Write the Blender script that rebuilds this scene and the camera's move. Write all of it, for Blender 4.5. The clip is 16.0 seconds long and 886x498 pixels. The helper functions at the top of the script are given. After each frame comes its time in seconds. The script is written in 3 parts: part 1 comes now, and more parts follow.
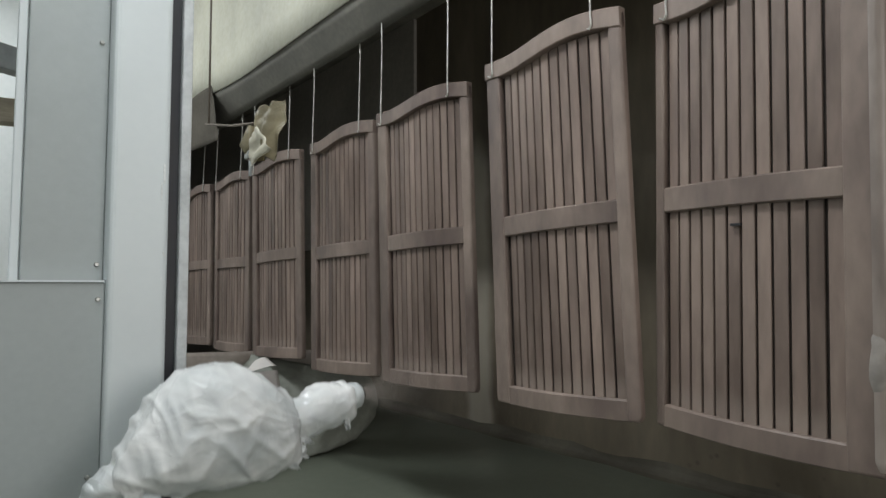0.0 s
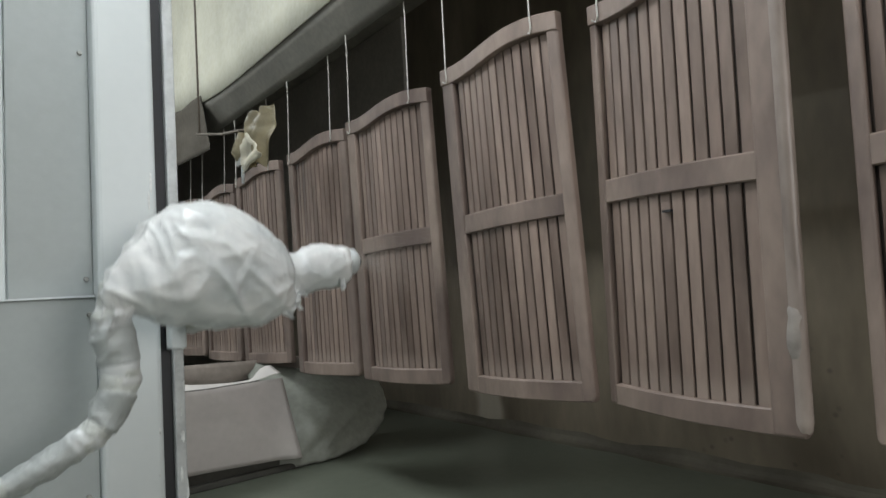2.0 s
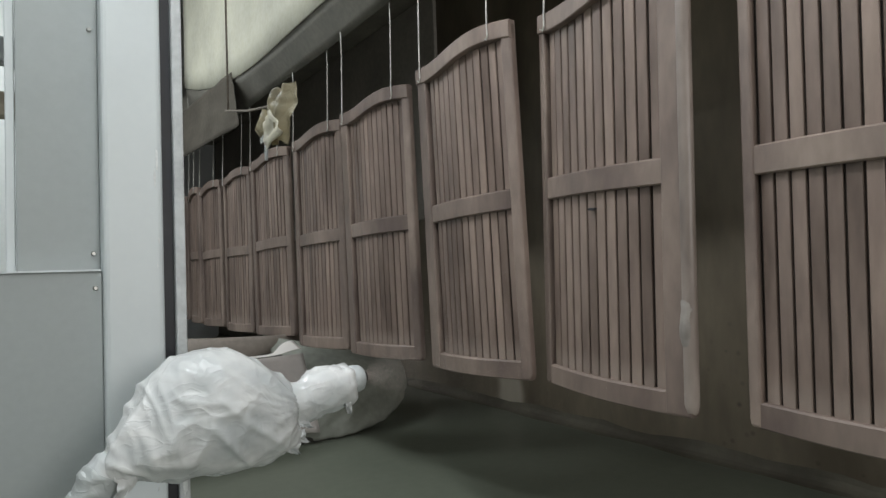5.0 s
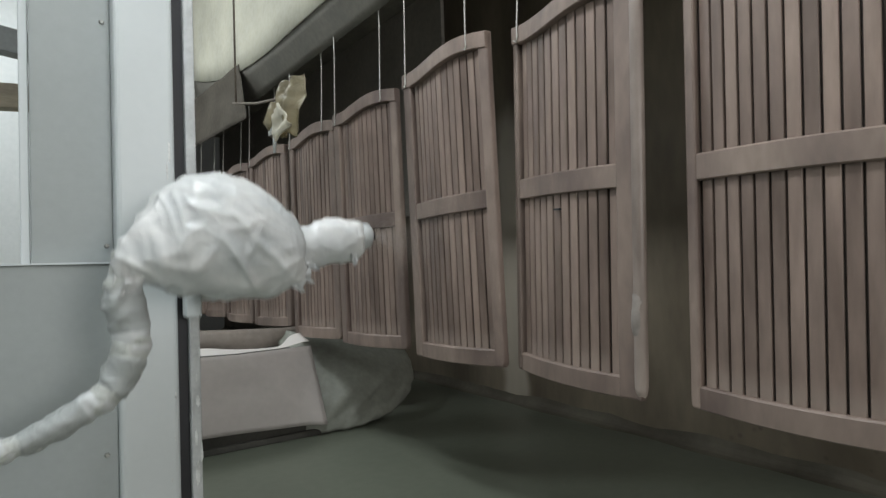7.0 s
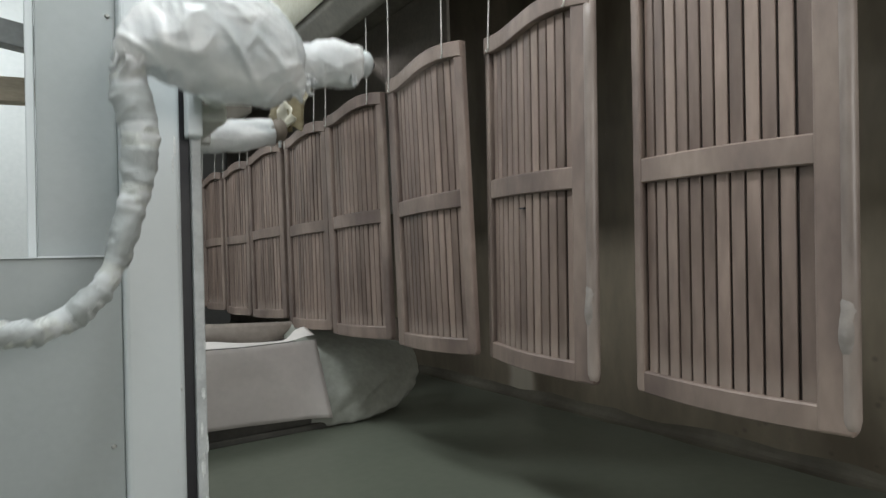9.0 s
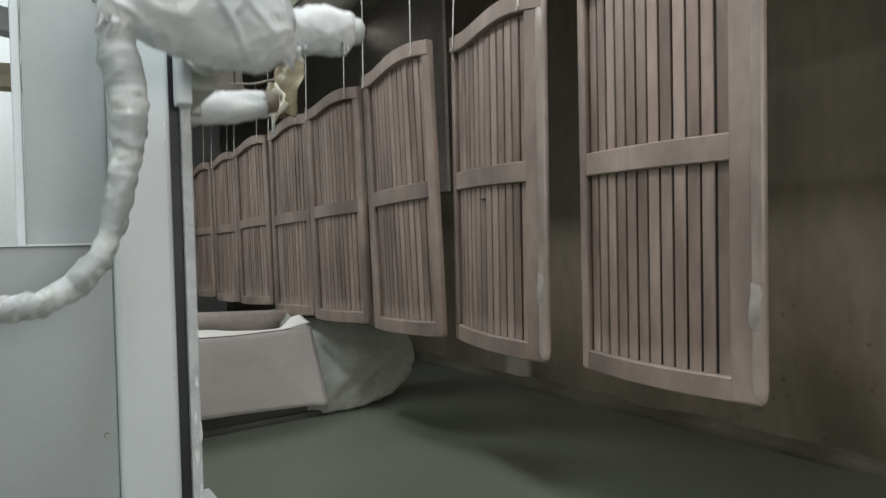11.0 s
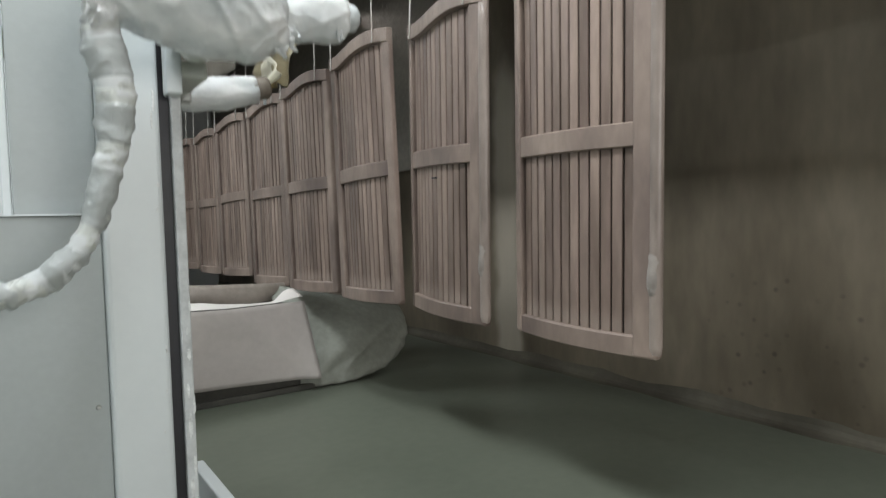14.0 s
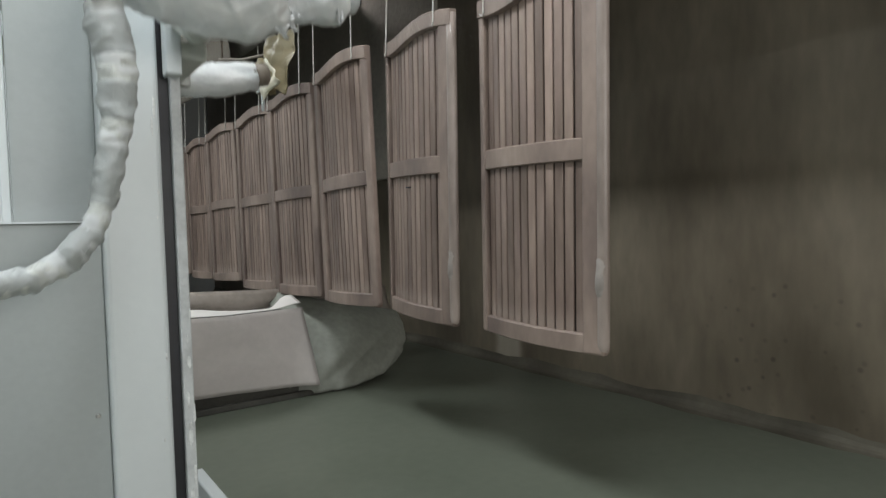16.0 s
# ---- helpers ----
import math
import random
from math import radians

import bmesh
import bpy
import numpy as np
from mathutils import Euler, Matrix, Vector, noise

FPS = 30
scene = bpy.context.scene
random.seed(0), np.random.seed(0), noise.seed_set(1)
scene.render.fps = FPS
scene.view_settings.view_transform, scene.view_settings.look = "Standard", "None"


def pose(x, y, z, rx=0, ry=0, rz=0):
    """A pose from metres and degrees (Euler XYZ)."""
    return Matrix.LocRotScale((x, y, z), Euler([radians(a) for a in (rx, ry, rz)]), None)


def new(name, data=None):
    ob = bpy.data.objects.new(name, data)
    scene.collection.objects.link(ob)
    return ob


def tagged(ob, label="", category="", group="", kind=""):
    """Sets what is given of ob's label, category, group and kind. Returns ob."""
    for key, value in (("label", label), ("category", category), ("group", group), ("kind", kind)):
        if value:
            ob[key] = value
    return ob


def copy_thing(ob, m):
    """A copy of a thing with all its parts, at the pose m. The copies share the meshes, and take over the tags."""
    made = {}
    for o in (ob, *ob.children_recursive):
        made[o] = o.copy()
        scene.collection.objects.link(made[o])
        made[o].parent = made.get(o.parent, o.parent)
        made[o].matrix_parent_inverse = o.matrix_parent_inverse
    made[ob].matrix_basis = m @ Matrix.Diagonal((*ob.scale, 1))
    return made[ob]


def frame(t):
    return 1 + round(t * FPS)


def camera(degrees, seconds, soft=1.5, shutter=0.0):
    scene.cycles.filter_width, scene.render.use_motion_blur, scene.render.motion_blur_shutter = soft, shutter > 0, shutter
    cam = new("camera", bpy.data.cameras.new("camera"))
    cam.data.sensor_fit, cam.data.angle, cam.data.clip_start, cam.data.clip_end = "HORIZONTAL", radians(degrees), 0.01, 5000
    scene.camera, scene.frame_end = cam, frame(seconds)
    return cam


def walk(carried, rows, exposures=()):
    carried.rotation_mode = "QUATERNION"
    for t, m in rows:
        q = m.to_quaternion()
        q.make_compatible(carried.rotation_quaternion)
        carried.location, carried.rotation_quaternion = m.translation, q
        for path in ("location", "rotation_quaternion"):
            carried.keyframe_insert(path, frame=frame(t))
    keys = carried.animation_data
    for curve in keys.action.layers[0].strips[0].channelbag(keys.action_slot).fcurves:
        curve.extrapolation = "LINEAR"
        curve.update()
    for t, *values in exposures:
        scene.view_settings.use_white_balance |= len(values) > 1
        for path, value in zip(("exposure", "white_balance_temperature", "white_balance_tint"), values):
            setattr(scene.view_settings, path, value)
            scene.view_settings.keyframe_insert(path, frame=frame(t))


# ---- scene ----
# camera: held by hand, drifts to its right in the first three seconds, then stands
EYE = 0.83
cam = camera(72.0, 16.0, soft=1.4, shutter=0.4)
ROWS = [
    (0.0, -0.1113, -0.0039, 0.0056, -39.38, 3.89, 0.35),
    (0.5, -0.1046, -0.0127, 0.0043, -38.14, 4.14, 1.54),
    (1.0, -0.0943, -0.0363, -0.0098, -36.56, 5.20, 3.11),
    (1.5, -0.0968, -0.0180, -0.0142, -36.51, 5.58, 3.93),
    (2.0, -0.0775, 0.0134, -0.0048, -38.92, 3.83, 3.64),
    (2.5, -0.0364, -0.0056, -0.0067, -37.83, 2.71, 1.98),
    (3.0, -0.0204, -0.0009, -0.0021, -37.98, 1.57, 1.22),
    (3.5, 0.0006, -0.0221, 0.0054, -37.46, 1.31, 1.34),
    (4.0, 0.0198, -0.0311, 0.0036, -36.29, 2.12, 2.01),
    (6.5, 0.0002, -0.0144, 0.0011, -34.76, 1.70, 1.90),
    (7.0, -0.0021, -0.0154, 0.0046, -34.86, 1.39, 1.81),
    (7.5, -0.0047, -0.0189, 0.0043, -34.73, 1.32, 1.75),
    (8.0, -0.0054, -0.0071, 0.0021, -34.80, 1.27, 1.61),
    (8.5, -0.0018, -0.0285, 0.0018, -34.30, 1.11, 1.48),
    (9.0, 0.0001, -0.0189, 0.0021, -34.33, 0.92, 1.70),
    (11.5, 0.0136, -0.0113, -0.0005, -34.73, -0.49, 1.90),
    (12.0, 0.0086, 0.0096, -0.0020, -35.05, -0.68, 1.72),
    (12.5, 0.0108, 0.0061, 0.0015, -34.93, -1.40, 1.28),
    (13.0, 0.0185, 0.0117, -0.0032, -35.17, -2.05, 1.32),
    (13.5, 0.0153, 0.0209, -0.0044, -35.53, -2.47, 1.45),
    (14.0, 0.0162, 0.0049, -0.0056, -35.34, -2.61, 1.55),
    (14.5, 0.0034, 0.0221, -0.0007, -35.76, -2.81, 1.72),
    (15.0, 0.0099, -0.0025, -0.0071, -35.12, -2.62, 1.74),
    (15.5, 0.0086, 0.0104, -0.0016, -35.42, -2.71, 1.42),
    (16.0, 0.0055, 0.0129, -0.0014, -35.75, -2.13, 1.65),
]
walk(cam, [(t, pose(x, y, EYE + z, 90 + pitch, roll, yaw)) for t, x, y, z, yaw, pitch, roll in ROWS],
     [(0.0, -0.13), (0.5, -0.13), (1.0, -0.16), (1.5, -0.04), (2.0, -0.03), (2.5, -0.16), (3.0, -0.16), (3.5, 0.0), (4.0, 0.2), (5.2, -0.1), (6.5, 0.02), (7.5, -0.18), (8.0, -0.2), (9.0, 0.01), (10.2, -0.03), (11.5, 0.17), (12.5, -0.05), (13.0, -0.11), (14.0, 0.36), (14.5, 0.28), (15.0, 0.08), (15.5, 0.04), (16.0, 0.22)])

# ---- world, lights, exposure ----
world = bpy.data.worlds.new("world")
scene.world = world
world.use_nodes = True
world.node_tree.nodes["Background"].inputs["Color"].default_value = (0.75, 0.85, 1.0, 1)
world.node_tree.nodes["Background"].inputs["Strength"].default_value = 0.05


def area_lamp(x, y, z, length, width, power, color, tip):
    data = bpy.data.lights.new("area_light", "AREA")
    data.shape, data.size, data.size_y, data.energy, data.color = "RECTANGLE", width, length, power, color
    ob = new("area_light", data)
    ob.matrix_world = pose(x, y, z, tip)
    return ob


COOL = (0.93, 0.98, 1.0)
# two rows of tubes under the ceiling of the hall
LAMPS = [(0.24, 1.0, 2.76, 2.0, 0.3, 41.0), (-0.45, 4.2, 3.28, 1.2, 0.3, 50.0), (-2.6, 1.2, 3.28, 2.4, 0.3, 36.0)]
for x, y, z, length, width, power in LAMPS:
    area_lamp(x, y, z, length, width, power, COOL, 0)
# soft fill light added behind the viewer, as if from a window
area_lamp(0.8, -3.42, 1.5, 1.5, 1.7, 60.0, (1.0, 0.98, 0.95), 90)


# ---- materials ----
def material(name, color, rough=0.6, metal=0.0, scale=6.0, vary=0.15, fine=60.0, bump=0.1, stretch=(1, 1, 1), tint=None, per_object=0.0, spec=0.5, grain=0.25):
    """Colour with stains at a large scale, grain at a fine one, and relief from the grain."""
    m = bpy.data.materials.new(name)
    m.use_nodes = True
    n, l = m.node_tree.nodes, m.node_tree.links
    b = n["Principled BSDF"]
    b.inputs["Metallic"].default_value = metal
    b.inputs["Specular IOR Level"].default_value = spec
    co = n.new("ShaderNodeTexCoord")
    mp = n.new("ShaderNodeMapping")
    mp.inputs["Scale"].default_value = stretch
    l.new(co.outputs["Object"], mp.inputs["Vector"])
    src = mp.outputs["Vector"]
    if per_object:
        oi = n.new("ShaderNodeObjectInfo")
        add = n.new("ShaderNodeVectorMath")
        add.operation = "MULTIPLY_ADD"
        l.new(oi.outputs["Random"], add.inputs[0])
        add.inputs[1].default_value = (17.0, 23.0, 31.0)
        l.new(src, add.inputs[2])
        src = add.outputs["Vector"]
    big, small = n.new("ShaderNodeTexNoise"), n.new("ShaderNodeTexNoise")
    for t, s, d in ((big, scale, 4.0), (small, fine, 3.0)):
        t.inputs["Scale"].default_value, t.inputs["Detail"].default_value = s, d
        l.new(src, t.inputs["Vector"])
    dark = [c * (1 - vary) for c in color]
    lite = [min(1.0, c * (1 + vary)) for c in (tint or color)]
    ramp = n.new("ShaderNodeValToRGB")
    ramp.color_ramp.elements[0].color, ramp.color_ramp.elements[0].position = (*dark, 1), 0.32
    ramp.color_ramp.elements[1].color, ramp.color_ramp.elements[1].position = (*lite, 1), 0.68
    l.new(big.outputs["Fac"], ramp.inputs["Fac"])
    mix = n.new("ShaderNodeMixRGB")
    mix.blend_type = "OVERLAY"
    mix.inputs["Fac"].default_value = grain
    l.new(ramp.outputs["Color"], mix.inputs["Color1"])
    l.new(small.outputs["Fac"], mix.inputs["Color2"])
    col = mix.outputs["Color"]
    if per_object:
        hsv = n.new("ShaderNodeHueSaturation")
        mr = n.new("ShaderNodeMapRange")
        mr.inputs["To Min"].default_value, mr.inputs["To Max"].default_value = 1 - per_object, 1 + per_object
        l.new(oi.outputs["Random"], mr.inputs["Value"])
        l.new(mr.outputs["Result"], hsv.inputs["Value"])
        l.new(col, hsv.inputs["Color"])
        col = hsv.outputs["Color"]
    l.new(col, b.inputs["Base Color"])
    rr = n.new("ShaderNodeMapRange")
    rr.inputs["To Min"].default_value, rr.inputs["To Max"].default_value = max(0.03, rough - 0.12), min(1.0, rough + 0.12)
    l.new(big.outputs["Fac"], rr.inputs["Value"])
    l.new(rr.outputs["Result"], b.inputs["Roughness"])
    if bump:
        bp = n.new("ShaderNodeBump")
        bp.inputs["Strength"].default_value, bp.inputs["Distance"].default_value = bump, 0.01
        l.new(small.outputs["Fac"], bp.inputs["Height"])
        l.new(bp.outputs["Normal"], b.inputs["Normal"])
    return m


WOOD = material("primed_wood", (0.155, 0.108, 0.088), 0.5, 0, 4.5, 0.24, 40, 0.14, (1.5, 1.5, 0.35), tint=(0.238, 0.176, 0.147), per_object=0.11)


def end_dust(m):
    """Pale overspray caught on the slats above each rail."""
    n, l = m.node_tree.nodes, m.node_tree.links
    b = n["Principled BSDF"]
    old = b.inputs["Base Color"].links[0].from_socket
    co, sep = n["Texture Coordinate"], n.new("ShaderNodeSeparateXYZ")
    l.new(co.outputs["Object"], sep.inputs["Vector"])
    amounts = []
    for z0, z1 in ((-0.47, -0.41), (0.045, 0.09)):
        k = n.new("ShaderNodeMapRange")
        k.interpolation_type = "SMOOTHSTEP"
        for key, x in (("From Min", z0), ("From Max", z1), ("To Min", 1.0), ("To Max", 0.0)):
            k.inputs[key].default_value = x
        l.new(sep.outputs["Z"], k.inputs["Value"])
        amounts.append(k.outputs["Result"])
    above = n.new("ShaderNodeMath")
    above.operation = "GREATER_THAN"
    l.new(sep.outputs["Z"], above.inputs[0])
    upper = n.new("ShaderNodeMath")
    upper.operation = "MULTIPLY_ADD"
    l.new(above.outputs[0], upper.inputs[0])
    l.new(amounts[1], upper.inputs[1])
    l.new(amounts[0], upper.inputs[2])
    scaled = n.new("ShaderNodeMath")
    scaled.operation = "MULTIPLY"
    l.new(upper.outputs[0], scaled.inputs[0])
    scaled.inputs[1].default_value = 0.45
    mix = n.new("ShaderNodeMixRGB")
    mix.inputs["Color2"].default_value = (0.36, 0.29, 0.25, 1)
    l.new(scaled.outputs[0], mix.inputs["Fac"])
    l.new(old, mix.inputs["Color1"])
    l.new(mix.outputs["Color"], b.inputs["Base Color"])


end_dust(WOOD)
FRAME_WOOD = material("primed_frame_wood", (0.165, 0.12, 0.104), 0.5, 0, 4.0, 0.16, 35, 0.1, (1.2, 1.2, 0.5), tint=(0.262, 0.2, 0.168), per_object=0.06)
WIRE = material("hanging_wire_steel", (0.6, 0.58, 0.54), 0.45, 0.0, 20, 0.2, 200, 0.0)
PAINT = material("white_machine_paint", (0.66, 0.7, 0.715), 0.42, 0, 2.0, 0.05, 40, 0.02, grain=0.06)
PANEL_GREY = material("grey_cabinet_paint", (0.375, 0.405, 0.405), 0.5, 0, 1.6, 0.06, 50, 0.02, grain=0.06)
BLACK = material("black_slot_rubber", (0.012, 0.012, 0.016), 0.5, 0, 8, 0.3, 60, 0.05)
STRIP = material("worn_white_strip", (0.58, 0.6, 0.61), 0.5, 0, 9.0, 0.18, 70, 0.2)
FLOOR = material("dusty_green_floor", (0.134, 0.15, 0.118), 0.42, 0, 1.1, 0.06, 22, 0.03, tint=(0.148, 0.163, 0.128), grain=0.12)
WALL = material("grimy_booth_wall", (0.132, 0.106, 0.074), 0.5, 0.0, 1.6, 0.25, 12, 0.08, (1, 1.6, 0.55), tint=(0.182, 0.152, 0.112))


def wall_drips_and_light(m):
    """Dark paint drips low on the wall, and light through a panel gap painted as a pale streak."""
    n, l = m.node_tree.nodes, m.node_tree.links
    b = n["Principled BSDF"]
    old = b.inputs["Base Color"].links[0].from_socket
    co, sep = n.new("ShaderNodeTexCoord"), n.new("ShaderNodeSeparateXYZ")
    l.new(co.outputs["Object"], sep.inputs["Vector"])

    def num(op, a, c=None, d=None):
        k = n.new("ShaderNodeMath")
        k.operation = op
        for i, v in enumerate((a, c, d)):
            if v is None:
                continue
            if isinstance(v, (int, float)):
                k.inputs[i].default_value = v
            else:
                l.new(v, k.inputs[i])
        return k.outputs[0]

    def ramp(v, lo, hi, a=0.0, c=1.0):
        k = n.new("ShaderNodeMapRange")
        k.interpolation_type = "SMOOTHSTEP"
        for key, x in (("From Min", lo), ("From Max", hi), ("To Min", a), ("To Max", c)):
            k.inputs[key].default_value = x
        l.new(v, k.inputs["Value"])
        return k.outputs["Result"]

    y, z = sep.outputs["Y"], sep.outputs["Z"]
    vor = n.new("ShaderNodeTexVoronoi")
    vor.inputs["Scale"].default_value = 21.0
    l.new(co.outputs["Object"], vor.inputs["Vector"])
    patch = n.new("ShaderNodeTexNoise")
    patch.inputs["Scale"].default_value = 4.0
    l.new(co.outputs["Object"], patch.inputs["Vector"])
    rnd = n.new("ShaderNodeSeparateXYZ")
    l.new(vor.outputs["Color"], rnd.inputs["Vector"])
    sized = num("DIVIDE", vor.outputs["Distance"], num("MULTIPLY_ADD", rnd.outputs["X"], 1.3, 0.2))
    spots = num("MULTIPLY", ramp(sized, 0.06, 0.24, 1.0, 0.0), ramp(patch.outputs["Fac"], 0.44, 0.52))
    spots = num("MULTIPLY", spots, num("MULTIPLY", ramp(z, 0.5, 0.66, 1.0, 0.0), ramp(y, 1.2, 1.7, 1.0, 0.15)))
    dark = n.new("ShaderNodeMixRGB")
    dark.inputs["Color2"].default_value = (0.035, 0.03, 0.024, 1)
    l.new(num("MULTIPLY", num("MULTIPLY", spots, rnd.outputs["Y"]), 0.7), dark.inputs["Fac"])
    l.new(old, dark.inputs["Color1"])
    # upright patch of light between two panels, painted into the wall colour
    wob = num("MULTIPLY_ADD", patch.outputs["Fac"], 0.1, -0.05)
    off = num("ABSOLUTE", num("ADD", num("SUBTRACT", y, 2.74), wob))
    light_band = num("MULTIPLY", ramp(off, 0.06, 0.14, 1.0, 0.0), ramp(num("ADD", z, off), 1.6, 1.85, 1.0, 0.0))
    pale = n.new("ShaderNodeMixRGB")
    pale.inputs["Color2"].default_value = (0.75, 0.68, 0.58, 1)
    l.new(num("MULTIPLY", light_band, 0.4), pale.inputs["Fac"])
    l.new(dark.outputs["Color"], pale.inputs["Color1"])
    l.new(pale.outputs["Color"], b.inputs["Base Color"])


wall_drips_and_light(WALL)
HALL = material("hall_wall_paint", (0.75, 0.78, 0.78), 0.8, 0, 0.8, 0.06, 30, 0.05)
WORN_HIGHLIT = material("worn_highlit_wood_edge", (0.24, 0.19, 0.165), 0.4, 0, 6.0, 0.22, 50, 0.08, (1, 1, 0.3), tint=(0.36, 0.3, 0.27))
SMEAR = material("primer_smear", (0.27, 0.24, 0.22), 0.55, 0, 12.0, 0.25, 60, 0.15)
GROOVE_SHADE = material("groove_shade_board", (0.045, 0.034, 0.028), 0.8, 0, 6.0, 0.2, 40, 0.05)
CEIL = material("dull_ceiling", (0.5, 0.5, 0.48), 0.9, 0, 1.0, 0.1, 30, 0.05)
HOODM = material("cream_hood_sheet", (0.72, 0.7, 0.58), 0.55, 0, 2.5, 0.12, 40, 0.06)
# darker tones of the hood, with the shade under it put into the colour
HOOD_SHADE = material("shade_toned_hood_sheet", (0.34, 0.32, 0.27), 0.7, 0, 3.0, 0.25, 40, 0.1)
HOOD_UNDER_SHADE = material("shade_toned_hood_underside", (0.16, 0.15, 0.128), 0.6, 0, 3.0, 0.2, 40, 0.08)
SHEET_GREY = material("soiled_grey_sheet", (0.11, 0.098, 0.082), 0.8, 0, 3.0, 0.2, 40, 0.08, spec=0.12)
# one paper in two tones: shaded front and lit top, painted in
PAPER_SHADED = material("shaded_side_paper", (0.44, 0.405, 0.385), 0.8, 0, 2.5, 0.08, 30, 0.03, grain=0.08)
PAPER_LIT = material("lit_side_paper", (0.76, 0.72, 0.69), 0.8, 0, 4.0, 0.05, 30, 0.03, grain=0.05)
OLD_SHEET = material("brownish_old_sheet", (0.27, 0.235, 0.205), 0.6, 0, 3.0, 0.15, 30, 0.1)
TARP = material("dusty_plastic_sheet", (0.29, 0.3, 0.262), 0.6, 0, 3.0, 0.14, 30, 0.1)
SLUDGE = material("brown_paint_sludge", (0.085, 0.075, 0.055), 0.7, 0, 3.0, 0.2, 30, 0.2, tint=(0.12, 0.11, 0.085))
WALL_LIFT = material("pale_brightening_sheet", (0.4, 0.37, 0.33), 0.7, 0, 1.8, 0.14, 30, 0.05)
PLINTH = material("dark_plinth", (0.06, 0.058, 0.05), 0.9, 0, 5, 0.3, 50, 0.1)
BEAMW = material("raw_timber_beam", (0.42, 0.36, 0.28), 0.75, 0, 4, 0.2, 50, 0.2, (1, 1, 4))
BEAM_GREY = material("grey_beam_paint", (0.3, 0.31, 0.31), 0.55, 0, 4, 0.12, 50, 0.05)
STEEL = material("dull_steel", (0.4, 0.4, 0.38), 0.4, 0.8, 8, 0.2, 80, 0.05)
RUSTY = material("brown_grimy_steel", (0.2, 0.17, 0.14), 0.6, 0.2, 8, 0.2, 80, 0.05)


def plastic_film(name, color, sheen=0.3, through_light=0.25, crease=19.0, relief=0.5, low=0.83):
    m = material(name, color, sheen, 0, 9, 0.08, 38, 0.35)
    n, l = m.node_tree.nodes, m.node_tree.links
    co = n["Texture Coordinate"].outputs["Object"]
    warp = n.new("ShaderNodeTexNoise")
    warp.inputs["Scale"].default_value, warp.inputs["Detail"].default_value = 9.0, 2.0
    l.new(co, warp.inputs["Vector"])
    mixv = n.new("ShaderNodeVectorMath")
    mixv.operation = "MULTIPLY_ADD"
    l.new(warp.outputs["Color"], mixv.inputs[0])
    mixv.inputs[1].default_value = (0.07, 0.07, 0.07)
    l.new(co, mixv.inputs[2])
    mpn = n.new("ShaderNodeMapping")
    mpn.inputs["Scale"].default_value, mpn.inputs["Rotation"].default_value = (0.7, 1.0, 1.3), (0.0, 0.6, 0.0)
    l.new(mixv.outputs["Vector"], mpn.inputs["Vector"])
    # crisp creases: thin ridges at two sizes
    heights = []
    for size, amount in ((crease * 0.55, 0.7), (crease * 1.6, 0.3)):
        t = n.new("ShaderNodeTexNoise")
        t.inputs["Scale"].default_value, t.inputs["Detail"].default_value, t.inputs["Distortion"].default_value = size, 1.0, 0.4
        l.new(mpn.outputs["Vector"], t.inputs["Vector"])
        value = t.outputs["Fac"]
        for op, k in (("SUBTRACT", 0.5), ("ABSOLUTE", 0.0), ("MULTIPLY_ADD", -9.0), ("MAXIMUM", 0.0), ("MULTIPLY", amount)):
            step = n.new("ShaderNodeMath")
            step.operation = op
            l.new(value, step.inputs[0])
            step.inputs[1].default_value = k
            step.inputs[2].default_value = 1.0
            value = step.outputs[0]
        heights.append(value)
    both = n.new("ShaderNodeMath")
    both.operation = "ADD"
    l.new(heights[0], both.inputs[0])
    l.new(heights[1], both.inputs[1])
    bp = n.new("ShaderNodeBump")
    bp.inputs["Strength"].default_value, bp.inputs["Distance"].default_value = relief, 0.006
    l.new(both.outputs[0], bp.inputs["Height"])
    l.new(bp.outputs["Normal"], n["Principled BSDF"].inputs["Normal"])
    cr = n.new("ShaderNodeValToRGB")
    cr.color_ramp.elements[0].color, cr.color_ramp.elements[0].position = (*[c * low for c in color], 1), 0.36
    cr.color_ramp.elements[1].color, cr.color_ramp.elements[1].position = (*[min(0.93, c * 1.08) for c in color], 1), 0.64
    soft_noise = n.new("ShaderNodeTexNoise")
    soft_noise.inputs["Scale"].default_value, soft_noise.inputs["Detail"].default_value = 7.5, 4.0
    l.new(mpn.outputs["Vector"], soft_noise.inputs["Vector"])
    l.new(soft_noise.outputs["Fac"], cr.inputs["Fac"])
    l.new(cr.outputs["Color"], n["Principled BSDF"].inputs["Base Color"])
    tr, mx = n.new("ShaderNodeBsdfTranslucent"), n.new("ShaderNodeMixShader")
    tr.inputs["Color"].default_value = (*color, 1)
    mx.inputs["Fac"].default_value = through_light
    out = n["Material Output"]
    l.new(n["Principled BSDF"].outputs["BSDF"], mx.inputs[1])
    l.new(tr.outputs["BSDF"], mx.inputs[2])
    l.new(mx.outputs["Shader"], out.inputs["Surface"])
    return m


